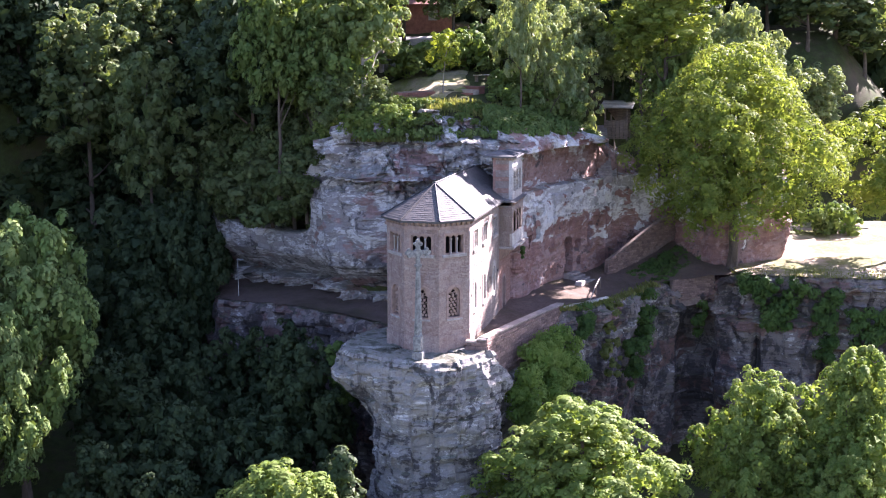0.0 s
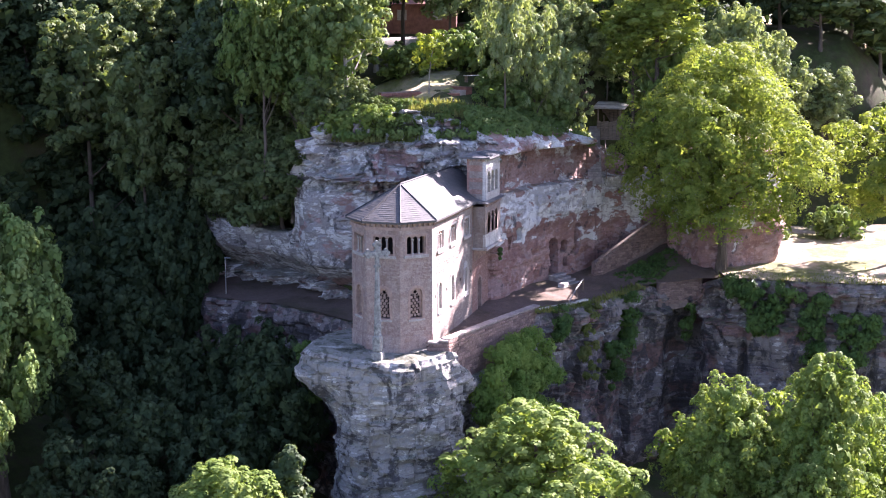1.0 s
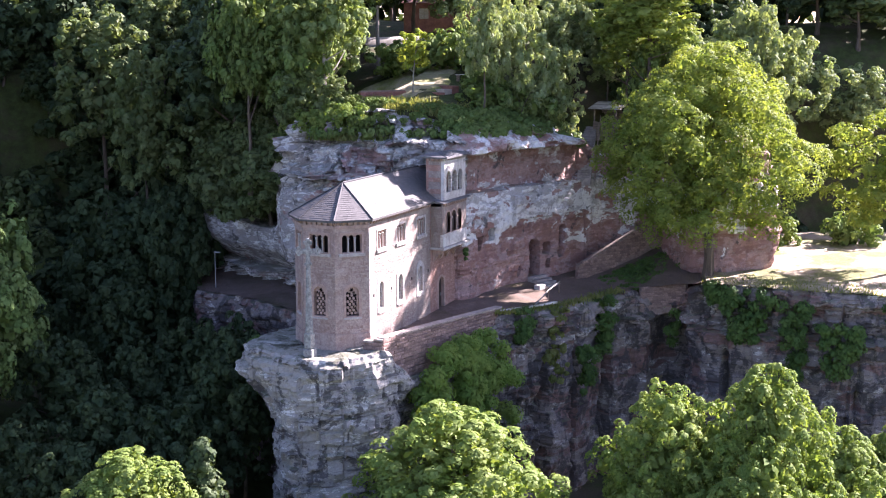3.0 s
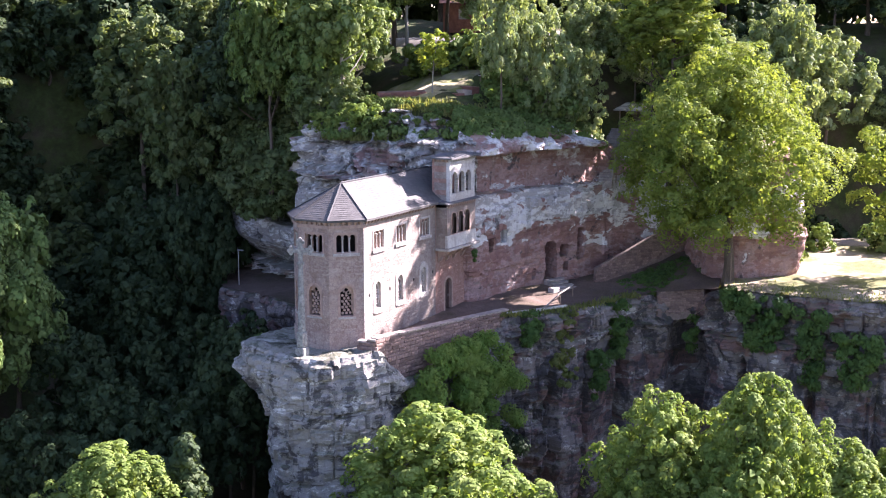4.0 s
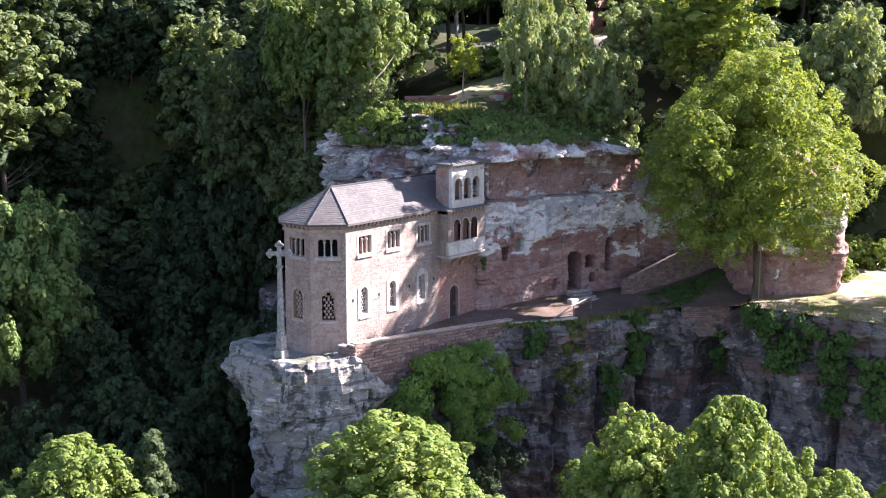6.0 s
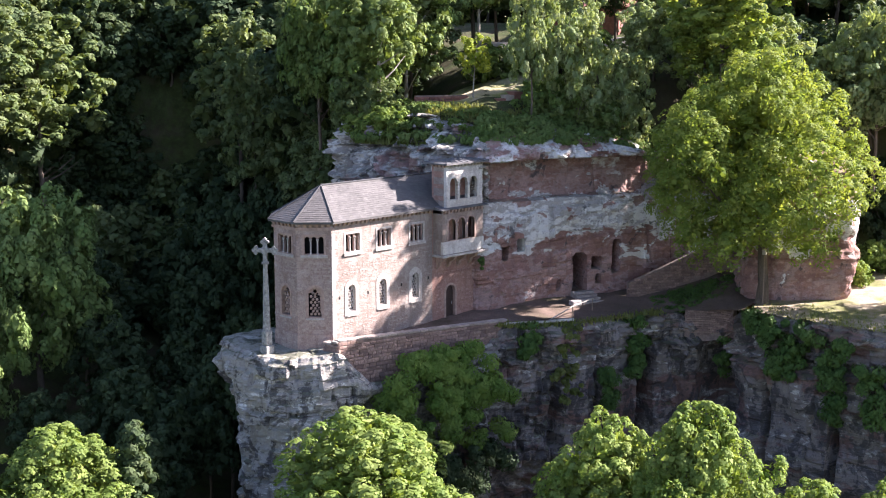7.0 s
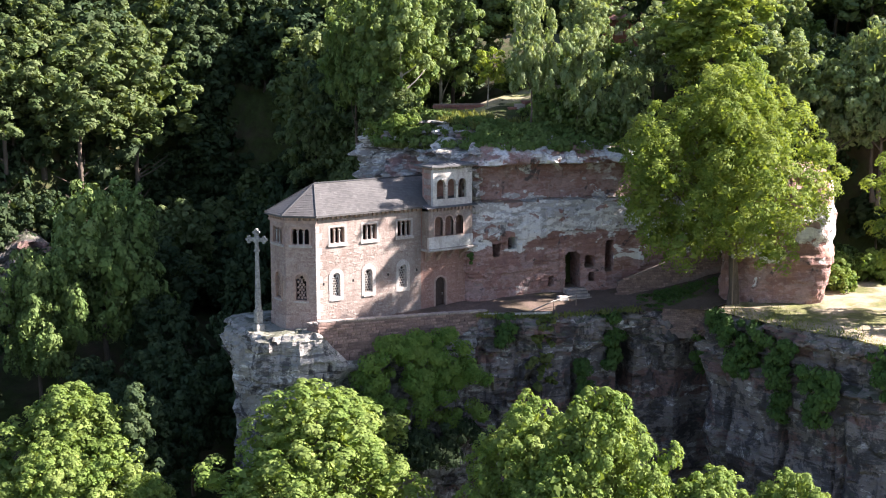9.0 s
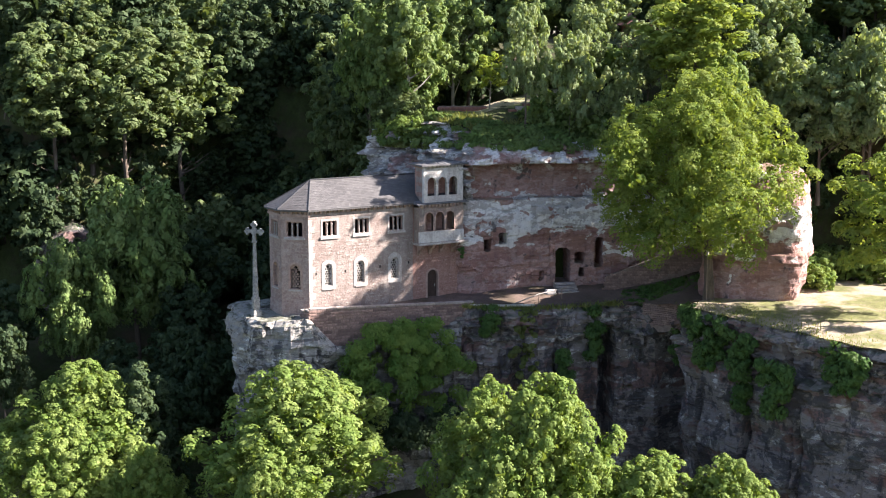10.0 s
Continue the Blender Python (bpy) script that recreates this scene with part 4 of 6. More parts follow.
def build_oriel(chapel):
    """The closed oriel over the door and the open belvedere on it."""
    x0, x1, y0 = 10.3, 14.75, -0.95
    oriel = panel("oriel", (x0, y0, 0), (1, 0), rect(0, x1 - x0, 5.5, 8.9), [arch(u - 0.39, u + 0.39, 6.55, 8.15) for u in (1.0, 2.05, 3.1)], 0.3, NAVE_WALL, chapel, "projecting oriel with three round arches")
    panel("side_wall", (x0, 0, 0), (0, -1), rect(0.004, -y0 - 0.3, 5.5, 8.9), [], 0.3, NAVE_WALL, oriel, "", 0.0)
    panel("side_wall", (x1, y0, 0), (0, 1), rect(0.3, -y0 - 0.004, 5.5, 8.9), [arch(0.4, 0.8, 6.6, 8.0)], 0.3, NAVE_WALL, oriel, "", 0.0)
    for u in (1.0, 2.05, 3.1):
        panel("arch_trim", (x0, y0, 0), (1, 0), ring(arch(u - 0.39, u + 0.39, 6.55, 8.15), 0.10), [arch(u - 0.39, u + 0.39, 6.55, 8.15)], 0.2, TRIM_PINK, oriel, "", 0.03)
    for u in (1.525, 2.575):
        bm = bmesh.new()
        tube(bm, (x0 + u, y0 - 0.02, 6.55), (x0 + u, y0 - 0.02, 7.6), 0.075, 0.07, 8)
        box(bm, (x0 + u - 0.13, y0 - 0.12, 7.58), (x0 + u + 0.13, y0 + 0.1, 7.74), 0.02)
        part("column", bm, TRIM_PINK, oriel, "round column with a block capital")
    panel("parapet", (x0, y0, 0), (1, 0), rect(-0.03, x1 - x0 + 0.03, 5.55, 6.5), [], 0.2, PALE_FRONT, oriel, "pale rendered parapet", 0.05)
    bm = bmesh.new()
    box(bm, (x0 - 0.15, y0 - 0.2, 5.32), (x1 + 0.45, -0.004, 5.5), 0.03)
    part("balcony_slab", bm, TRIM, oriel, "thin projecting stone slab")
    bm = bmesh.new()
    box(bm, (x0, y0 + 0.1, 8.6), (x1, -0.004, 8.9), 0.0)
    part("ceiling_slab", bm, TRIM_PINK, oriel)
    for x in (10.75, 11.85, 12.95, 14.2):
        bm = bmesh.new()
        prism(bm, [(-0.004, 4.35), (-0.18, 4.5), (-0.3, 4.8), (-0.7, 5.0), (-0.95, 5.31), (-0.004, 5.31)], x - 0.14, x + 0.14, "x")
        part("bracket", bm, TRIM_PINK, oriel, "curved stone bracket")
    corbels((x0, y0, 0), (1, 0), x1 - x0, 8.58, oriel, TRIM_PINK, 0.36, 0.2)
    bm = bmesh.new()
    v = [(x0 - 0.25, y0 - 0.25, 8.9), (x1 + 0.4, y0 - 0.25, 8.9), (x1 + 0.4, 0.5, 9.28), (x0 - 0.25, 0.5, 9.28)]
    top = [bm.verts.new(p) for p in v]
    und = [bm.verts.new((p[0], p[1], 8.86)) for p in v]
    bm.faces.new(top), bm.faces.new(und)
    for k in range(4):
        bm.faces.new((top[k], top[(k + 1) % 4], und[(k + 1) % 4], und[k]))
    bmesh.ops.recalc_face_normals(bm, faces=bm.faces)
    part("ledge_roof", bm, LEAD, oriel, "sloping lead-covered ledge")
    # belvedere
    a, b, c, d = 10.8, 14.75, -0.88, 0.62
    zb, zt = 9.0, 12.25
    holes = [arch(u - 0.42, u + 0.42, 9.55, 11.15) for u in (0.80, 1.88, 2.95)]
    bel = panel("belvedere", (a, c, 0), (1, 0), rect(0, b - a, zb, zt), holes, 0.28, PALE_FRONT, chapel, "small pale tower room with three open arches")
    panel("side_wall", (a, d, 0), (0, -1), rect(0.2, d - c - 0.28, zb, zt), [], 0.28, NAVE_WALL, bel, "banded masonry")
    for z, h in ((9.5, 0.35), (10.4, 0.3), (11.2, 0.45)):
        panel("stone_band", (a, d, 0), (0, -1), rect(0.15, 1.2, z, z + h), [], 0.05, PINK_WALL, bel, "pink stone band", 0.012)
    panel("side_wall", (b, c, 0), (0, 1), rect(0.28, d - c - 0.2, zb, zt), [arch(0.4, 1.1, 9.6, 11.1)], 0.28, NAVE_WALL, bel)
    panel("back_wall", (b, d, 0), (-1, 0), rect(0, b - a, zb, zt), [], 0.2, PINK_WALL, bel, "pink masonry")
    for u in (1.34, 2.415):
        bm = bmesh.new()
        tube(bm, (a + u, c + 0.10, 9.5), (a + u, c + 0.10, 10.55), 0.085, 0.08, 8)
        box(bm, (a + u - 0.14, c - 0.03, 10.52), (a + u + 0.14, c + 0.24, 10.70), 0.02)
        part("column", bm, TRIM, bel, "round column with a block capital")
    corbels((a, c, 0), (1, 0), b - a, 11.95, bel, TRIM, 0.36, 0.2)
    corbels((a, d, 0), (0, -1), d - c, 11.95, bel, TRIM_PINK, 0.36, 0.2)
    o = 0.36
    P = [(a - o, c - o, 12.28), (b + o, c - o, 12.28), (b + o, d + 0.7, 12.28), (a - o, d + 0.7, 12.28)]
    q, r = (a + 1.0, 0.15, 12.5), (b - 1.0, 0.15, 12.5)
    bm = bmesh.new()
    vs = [bm.verts.new(p) for p in (*P, q, r)]
    for f in ((0, 1, 5, 4), (1, 2, 5), (2, 3, 4, 5), (3, 0, 4), (0, 1, 2, 3)):
        bm.faces.new([vs[i] for i in f])
    ex = bmesh.ops.extrude_face_region(bm, geom=[f for f in bm.faces if len(f.verts) == 4 and all(abs(v.co.z - 12.28) < 1e-4 for v in f.verts)])
    for v in ex["geom"]:
        if isinstance(v, bmesh.types.BMVert):
            v.co.z -= 0.12
    bmesh.ops.recalc_face_normals(bm, faces=bm.faces)
    cap = part("belvedere_roof", bm, LEAD, bel, "low hipped roof of grey metal sheets")
    for k in range(9):                               # standing seams on the front slope
        u = k / 8
        bm = bmesh.new()
        e = Vector(P[0]).lerp(Vector(P[1]), u)
        tp = Vector(q).lerp(Vector(r), u)
        tube(bm, e + Vector((0, 0, 0.02)), tp + Vector((0, 0, 0.02)), 0.025, 0.025, 5)
        part("seam", bm, LEAD, cap)


build_chapel()

# ---- walls of single stones ----
def stone_mesh(seed):
    """A unit block with worn corners and an uneven face."""
    rnd = random.Random(seed)
    bm = bmesh.new()
    box(bm, (-0.5, -0.5, -0.5), (0.5, 0.5, 0.5), 0.07)
    for v in bm.verts:
        v.co += Vector((rnd.uniform(-0.025, 0.025), rnd.uniform(-0.05, 0.05), rnd.uniform(-0.03, 0.03)))
    me = bpy.data.meshes.new("stone")
    bm.to_mesh(me)
    bm.free()
    return me


def stone_wall(name, line, material, label, seed, course=0.28, length=0.55, thick=0.5, limit=300, coping=None):
    """A wall along a plan line of (x, y, foot, top): a core of mortar, faced on its right-hand side with single stones."""
    rnd = random.Random(seed)
    pts, s = resample(line, 0.4, 0.3)
    t = np.gradient(pts[:, :2], axis=0)
    nrm = np.stack([t[:, 1], -t[:, 0]], 1)
    nrm /= np.linalg.norm(nrm, axis=1)[:, None]
    verts, faces = [], []
    for (x, y, z0, z1), (nx, ny) in zip(pts, nrm):
        verts += [(x, y, z0 - 0.5), (x, y, z1), (x - nx * thick, y - ny * thick, z1), (x - nx * thick, y - ny * thick, z0 - 0.5)]
    for i in range(len(pts) - 1):
        faces += [(4 * i + k, 4 * i + 4 + k, 4 * i + 4 + (k + 1) % 4, 4 * i + (k + 1) % 4) for k in range(4)]
    faces += [(0, 1, 2, 3), tuple(4 * (len(pts) - 1) + k for k in (3, 2, 1, 0))]
    wall = mesh_of(name, verts, faces, MORTAR)
    tagged(wall, label, "wall", kind="structure")
    meshes = [stone_mesh(seed * 10 + k) for k in range(5)]
    for me in meshes:
        me.materials.append(material)
    count, z = 0, float(min(pts[:, 2]))
    zmax = float(max(pts[:, 3]))
    while z < zmax:
        h = course * rnd.uniform(0.8, 1.25)
        u = rnd.uniform(-0.3, 0)
        while u < s[-1]:
            w = length * rnd.uniform(0.6, 1.45)
            m = u + w / 2
            u += w
            if m > s[-1] or m < 0:
                continue
            x, y, z0, z1, nx, ny = [float(np.interp(m, s, q)) for q in (*pts.T, nrm[:, 0], nrm[:, 1])]
            if z + h * 0.6 < z0 or z + h > z1 + 0.06 or count >= limit:
                continue
            o = new("stone", rnd.choice(meshes))
            o.parent = wall
            a = math.atan2(nx, -ny)
            o.matrix_local = Matrix.Translation((x + nx * 0.02, y + ny * 0.02, z + h / 2)) @ pose(0, 0, 0, rnd.uniform(-2, 2), rnd.uniform(-1.5, 1.5), math.degrees(a)) @ Matrix.Diagonal((w - 0.03, 0.16 + rnd.uniform(0, 0.06), h - 0.03, 1))
            count += 1
        z += h
    if coping:
        u = 0.0
        top = stone_mesh(seed + 99)
        top.materials.append(coping)
        while u < s[-1]:
            w = rnd.uniform(0.6, 1.0)
            m = min(u + w / 2, s[-1])
            x, y, z0, z1, nx, ny = [float(np.interp(m, s, q)) for q in (*pts.T, nrm[:, 0], nrm[:, 1])]
            o = new("coping_stone", top)
            o.parent = wall
            o.matrix_local = Matrix.Translation((x - nx * (thick / 2 - 0.04), y - ny * (thick / 2 - 0.04), z1 + 0.06)) @ pose(0, 0, 0, 0, 0, math.degrees(math.atan2(nx, -ny))) @ Matrix.Diagonal((w - 0.02, thick + 0.16, 0.14, 1))
            u += w
    return wall


stone_wall("retaining_wall", [(-0.35, -1.3, -2.5, 0.90), (3, -1.95, -2.3, 0.82), (6.5, -2.7, -1.9, 0.74), (10, -3.5, -1.4, 0.66), (13.4, -4.3, -0.9, 0.58)], WALL_STONE, "pink sandstone retaining wall with flat coping", 1, 0.27, 0.52, 0.5, 300, COPING)
stone_wall("retaining_wall", [(-0.45, 0.1, -2.2, 0.55), (-0.4, -1.35, -2.5, 0.90)], WALL_STONE, "end of the pink sandstone retaining wall", 2, 0.27, 0.52, 0.4, 60, COPING)
stone_wall("stone_wall", [(26.0, -11.8, -1.0, 0.5), (27.0, -13.1, -1.4, 0.7), (27.5, -14.4, -1.0, 0.85), (27.3, -15.4, -0.2, 0.95)], WALL_STONE, "small stone wall closing a gap in the cliff", 3, 0.17, 0.36, 0.4, 220)
stone_wall("stair_parapet", [(26.2, -6.3, 0.6, 1.9), (29, -8.1, 1.2, 3.2), (32.4, -10.4, 2.8, 4.9), (34.5, -11.8, 3.6, 5.8)], WALL_STONE, "sloping stone parapet of a stair rising along the rock", 4, 0.2, 0.42, 0.4, 300)


# ---- stairs ----
def rock_steps(name, start, end, n, width, material, label):
    ob = thing(name, pose(*start), label, "stairs")
    a, b = Vector(start), Vector(end)
    run = Vector((b.x - a.x, b.y - a.y, 0))
    ang = math.degrees(math.atan2(run.y, run.x))
    for k in range(n):
        bm = bmesh.new()
        d = run.length / n
        box(bm, (d * k, -width / 2, -0.5 + (b.z - a.z) * k / n), (d * (k + 1) + 0.05, width / 2, (b.z - a.z) * (k + 1) / n), 0.02, pose(0, 0, 0, 0, 0, ang))
        part("step", bm, material, ob)
    return ob


rock_steps("stone_stair", (28.0, -6.6, 1.0), (35.0, -10.6, 5.2), 24, 1.3, STEP, "stone stair along the foot of the cliff")
rock_steps("cave_steps", (23.2, -5.2, 0.55), (23.9, -3.4, 1.25), 4, 1.9, STEP, "worn stone steps up to a cave door")
stair = rock_steps("cliff_stair", (29.6, -5.6, 8.8), (35.0, -4.3, 13.0), 22, 1.2, STEP, "narrow stair cut into the top of the cliff")
for side in (-0.75,):
    for k in range(5):
        bm = bmesh.new()
        p = Vector((5.4 * k / 4, side + 1.3 * k / 4 - 0.25, 4.2 * k / 4))
        tube(bm, p, p + Vector((0, 0, 1.0)), 0.05, 0.045, 6)
        part("post", bm, WOOD, stair)
    bm = bmesh.new()
    tube(bm, (0, side - 0.25, 1.0), (5.4, side + 1.05, 5.2), 0.04, 0.04, 6)
    part("rail", bm, WOOD, stair)


# ---- stone cross ----
def build_cross():
    ob = thing("stone_cross", pose(-3.4, 2.6, 0.1), "tall slender stone cross with lichen on a rock ledge", "cross")
    bm = bmesh.new()
    box(bm, (-0.36, -0.36, -0.3), (0.36, 0.36, 0.5), 0.05)
    box(bm, (-0.29, -0.29, 0.5), (0.29, 0.29, 1.6), 0.08)
    part("pedestal", bm, CROSS_STONE, ob)
    bm = bmesh.new()
    v = bmesh.ops.create_cone(bm, cap_ends=True, segments=8, radius1=0.27, radius2=0.15, depth=4.6, matrix=Matrix.Translation((0, 0, 3.9)))
    part("shaft", bm, CROSS_STONE, ob, "tapered eight-sided shaft")
    bm = bmesh.new()
    tube(bm, (0, 0, 6.15), (0, 0, 6.3), 0.25, 0.25, 8)
    part("collar", bm, CROSS_STONE, ob)
    bm = bmesh.new()
    a = radians(-52)
    m = Matrix.Rotation(a, 4, "Z")
    box(bm, (-0.14, -0.11, 6.25), (0.14, 0.11, 7.75), 0.03)
    box(bm, (-0.58, -0.10, 6.95), (0.58, 0.10, 7.24), 0.03)
    for x, z in ((-0.62, 6.92), (-0.62, 7.27), (-0.76, 7.095), (0.62, 6.92), (0.62, 7.27), (0.76, 7.095), (-0.17, 7.66), (0.17, 7.66), (0.0, 7.83)):
        tube(bm, (x, -0.12, z), (x, 0.12, z), 0.13, 0.13, 10)      # trefoil ends of the arms
    tube(bm, (0, -0.14, 7.095), (0, 0.14, 7.095), 0.27, 0.27, 12)
    bmesh.ops.transform(bm, matrix=m, verts=bm.verts)
    part("cross_head", bm, CROSS_STONE, ob, "cross with trefoil arm ends")


build_cross()


# ---- small things along the path ----
def lamp_post(x, y, z, tall, label):
    ob = thing("lamp_post", pose(x, y, z), label, "lamp post")
    bm = bmesh.new()
    tube(bm, (0, 0, -0.3), (0, 0, tall), 0.045, 0.035, 8)
    part("pole", bm, METAL, ob)
    bm = bmesh.new()
    box(bm, (-0.1, -0.55, tall - 0.02), (0.1, 0.08, tall + 0.08), 0.03)
    part("lamp_head", bm, METAL, ob)


lamp_post(17.2, 24.1, -0.6, 2.9, "thin metal lamp post on the northern path")
sign = thing("sign_post", pose(28.4, -17.15, 1.3), "white sign on a slim dark pole", "sign")
bm = bmesh.new()
tube(bm, (0, 0, -0.3), (0, 0, 4.4), 0.05, 0.045, 8)
part("pole", bm, WOOD, sign)
bm = bmesh.new()
box(bm, (-0.05, -0.15, 3.95), (0.03, 0.15, 4.4), 0.01, pose(-0.05, 0, 0, 0, 0, 0))
part("plate", bm, TRIM, sign, "small white plate")

rail = thing("wooden_railing", pose(16, -6.1, 0.1), "pale wooden handrail along the sunlit path edge", "railing")
for k, (p, q) in enumerate((((-0.4, 0, 0.15), (3.2, -0.1, 1.0)), ((3.1, -0.1, 0.98), (5.7, -0.15, 1.25)))):
    bm = bmesh.new()
    tube(bm, p, q, 0.05, 0.045, 7)
    part("rail", bm, GREY_WOOD, rail)
for x in (3.2, 5.6):
    bm = bmesh.new()
    tube(bm, (x, -0.05 - 0.02 * x, -0.3), (x, -0.05 - 0.02 * x, 0.68 + 0.1 * x), 0.05, 0.045, 7)
    part("post", bm, WOOD, rail)
bm = bmesh.new()
box(bm, (-0.45, -0.3, 0.0), (0.45, 0.3, 0.42), 0.06)
block = part("stone_block", bm, TRIM)
block.matrix_world = pose(21.6, -4.6, 0.55, 0, 0, -15)
tagged(block, "pale squared stone block lying by the path", "stone")
for k, (x, y, ang, ln) in enumerate(((15.0, -5.6, -32, 4.2), (16.6, -6.5, -30, 3.2))):
    bm = bmesh.new()
    box(bm, (-ln / 2, -0.14, 0), (ln / 2, 0.14, 0.16), 0.02)
    beam = part("timber_edging", bm, PALE_WOOD)
    beam.matrix_world = pose(x, y, 0.36, 0, 0, ang)
    tagged(beam, "weathered timber beam edging the path", "beam", "timber edging")

# ---- seats, steps and buildings on the cliff top ----
zl = 16.1
stone_wall("seat_wall", [(18.9, 10.4, 15.5, 16.55), (22.6, 8.5, 15.5, 16.55), (23.2, 8.3, 15.5, 16.55)], RED_WALL, "low red stone wall on the cliff top lawn", 6, 0.3, 0.6, 0.4, 60)
steps = thing("seat_steps", pose(24.2, 7.9, 15.8), "broad low red stone steps on the lawn", "steps")
for k in range(4):
    bm = bmesh.new()
    box(bm, (0.75 * k, -2.2, -0.4), (0.75 * k + 0.8, 2.0, 0.24 + 0.26 * k), 0.03, pose(0, 0, 0, 0, 0, -28))
    part("step", bm, RED_WALL if k % 2 else COPING, steps)


def bench(x, y, z, turn):
    ob = thing("bench", pose(x, y, z, 0, 0, turn), "simple wooden bench on the cliff top lawn", "bench", "benches on the lawn")
    bm = bmesh.new()
    box(bm, (-0.9, -0.2, 0.42), (0.9, 0.2, 0.48), 0.015)
    part("seat", bm, PALE_WOOD, ob)
    for sx in (-0.7, 0.7):
        bm = bmesh.new()
        box(bm, (sx - 0.06, -0.17, -0.15), (sx + 0.06, 0.17, 0.42), 0.01)
        part("leg", bm, WOOD, ob)


bench(29.5, 5.6, height(29.5, 5.6), -30)
bench(20.6, 13.4, height(20.6, 13.4), 60)


def hut():
    x, y = 54, 18.5
    z = height(x, y)
    ob = thing("hut", pose(x, y, z, 0, 0, 15), "dark red timber hut among the trees", "hut")
    bm = bmesh.new()
    box(bm, (-3, -4, -0.5), (3, 4, 2.7))
    part("wall", bm, RED_WALL, ob, "dark red boarded walls")
    bm = bmesh.new()
    prism(bm, [(-3.6, 2.6), (0, 4.5), (3.6, 2.6)], -4.5, 4.5, "y")
    part("roof", bm, RED_WALL, ob, "dark pitched roof")
    for yy in (-2, 1.8):
        bm = bmesh.new()
        box(bm, (-3.05, yy - 0.5, 0.9), (-2.95, yy + 0.5, 2.0), 0.01)
        part("window", bm, TRIM, ob, "pale window")


hut()


def shelter():
    ob = thing("shelter", pose(36.0, -5.8, max(12.2, height(36.0, -5.8))), "small open wooden shelter at the head of the stair", "shelter")
    top = 2.4
    for sx in (-1.2, 1.2):
        for sy in (-1.0, 1.0):
            bm = bmesh.new()
            tube(bm, (sx, sy, -0.5), (sx, sy, top), 0.07, 0.07, 6)
            part("post", bm, WOOD, ob)
    for k in range(6):                               # boards of the two closed sides
        bm = bmesh.new()
        box(bm, (-1.3, -1.06 + 0.36 * k, -0.4), (-1.24, -0.72 + 0.36 * k, 1.25 + 0.05 * (k % 2)), 0.01)
        part("board", bm, WOOD, ob)
        bm = bmesh.new()
        box(bm, (1.24, -1.06 + 0.36 * k, -0.4), (1.3, -0.72 + 0.36 * k, top), 0.01)
        part("board", bm, WOOD, ob)
    for k in range(7):                               # roof boards, one lapping the next
        bm = bmesh.new()
        u = -1.6 + 0.46 * k
        prism(bm, [(u, top + 0.156 * (u + 1.6)), (u + 0.5, top + 0.156 * (u + 2.1)), (u + 0.5, top + 0.156 * (u + 2.1) + 0.05), (u, top + 0.156 * (u + 1.6) + 0.08)], -1.5, 1.5, "y")
        part("roof_board", bm, PALE_WOOD if k % 3 else GREY_WOOD, ob, "pale weathered roof board")
    bm = bmesh.new()
    tube(bm, (-1.3, -1.3, 1.0), (-1.3, -4.0, 0.7), 0.05, 0.05, 6)
    part("rail", bm, GREY_WOOD, ob, "pale wooden rail")


shelter()


def road(name, line, width, label):
    pts, _ = resample(line, 2.0, 3.0)
    t = np.gradient(pts, axis=0)
    n = np.stack([t[:, 1], -t[:, 0]], 1)
    n /= np.linalg.norm(n, axis=1)[:, None]
    verts, faces = [], []
    for p, q in zip(pts, n):
        for k in range(5):
            v = p + q * width * (k / 4 - 0.5)
            verts.append((v[0], v[1], height(*v) + 0.42 + (0.08 if 0 < k < 4 else -0.6)))
    for i in range(len(pts) - 1):
        faces += [(5 * i + k, 5 * i + 5 + k, 5 * i + 6 + k, 5 * i + 1 + k) for k in range(4)]
    tagged(mesh_of(name, verts, faces, TERRACE_ROAD, smooth=True), label, "road", kind="structure")


TERRACE_ROAD = plain("pale_gravel", (0.30, 0.275, 0.24), 0.95, 0.25, 1.0)
road("road", [(44, 26), (46, 13), (51, 3), (58, -5), (67, -11)], 3.4, "pale gravel road through the wood")
guard = thing("guard_rail", pose(18.7, 56.7, height(18.7, 56.7)), "pale metal guard rail above the valley side", "guard rail")
for k in range(7):
    bm = bmesh.new()
    tube(bm, (k * 2 - 6, 0.4 * k, -1.5), (k * 2 - 6, 0.4 * k, 0.9), 0.07, 0.07, 6)
    part("post", bm, METAL, guard)
bm = bmesh.new()
for z in (0.5, 0.85):
    tube(bm, (-6.5, -0.1, z), (6.5, 2.5, z), 0.06, 0.06, 6)
part("rail", bm, METAL, guard)

# ---- trees ----
def leaf_quads(rng, centres, normals, size, droop=0.15, stray=0.3, corners=4):
    """Pointed leaves with random turns about their normals."""
    n = len(centres)
    nr = normals + rng.normal(0, stray, (n, 3))
    nr /= np.linalg.norm(nr, axis=1)[:, None] + 1e-9
    t = np.cross(nr, rng.normal(0, 1, (n, 3)))
    t /= np.linalg.norm(t, axis=1)[:, None] + 1e-9
    b = np.cross(nr, t)
    s = size * rng.uniform(0.6, 1.35, (n, 1))
    w = s * rng.uniform(0.55, 0.85, (n, 1))
    tip = centres + t * s * 0.55 - np.array([0, 0, 1]) * s * droop
    tail, belly = centres - t * s * 0.45, centres - t * s * 0.08 + nr * s * 0.06
    if corners == 3:
        return np.stack([tail + b * w * 0.55, tip, tail - b * w * 0.55], 1)
    return np.stack([tail, belly + b * w * 0.5, tip, belly - b * w * 0.5], 1)


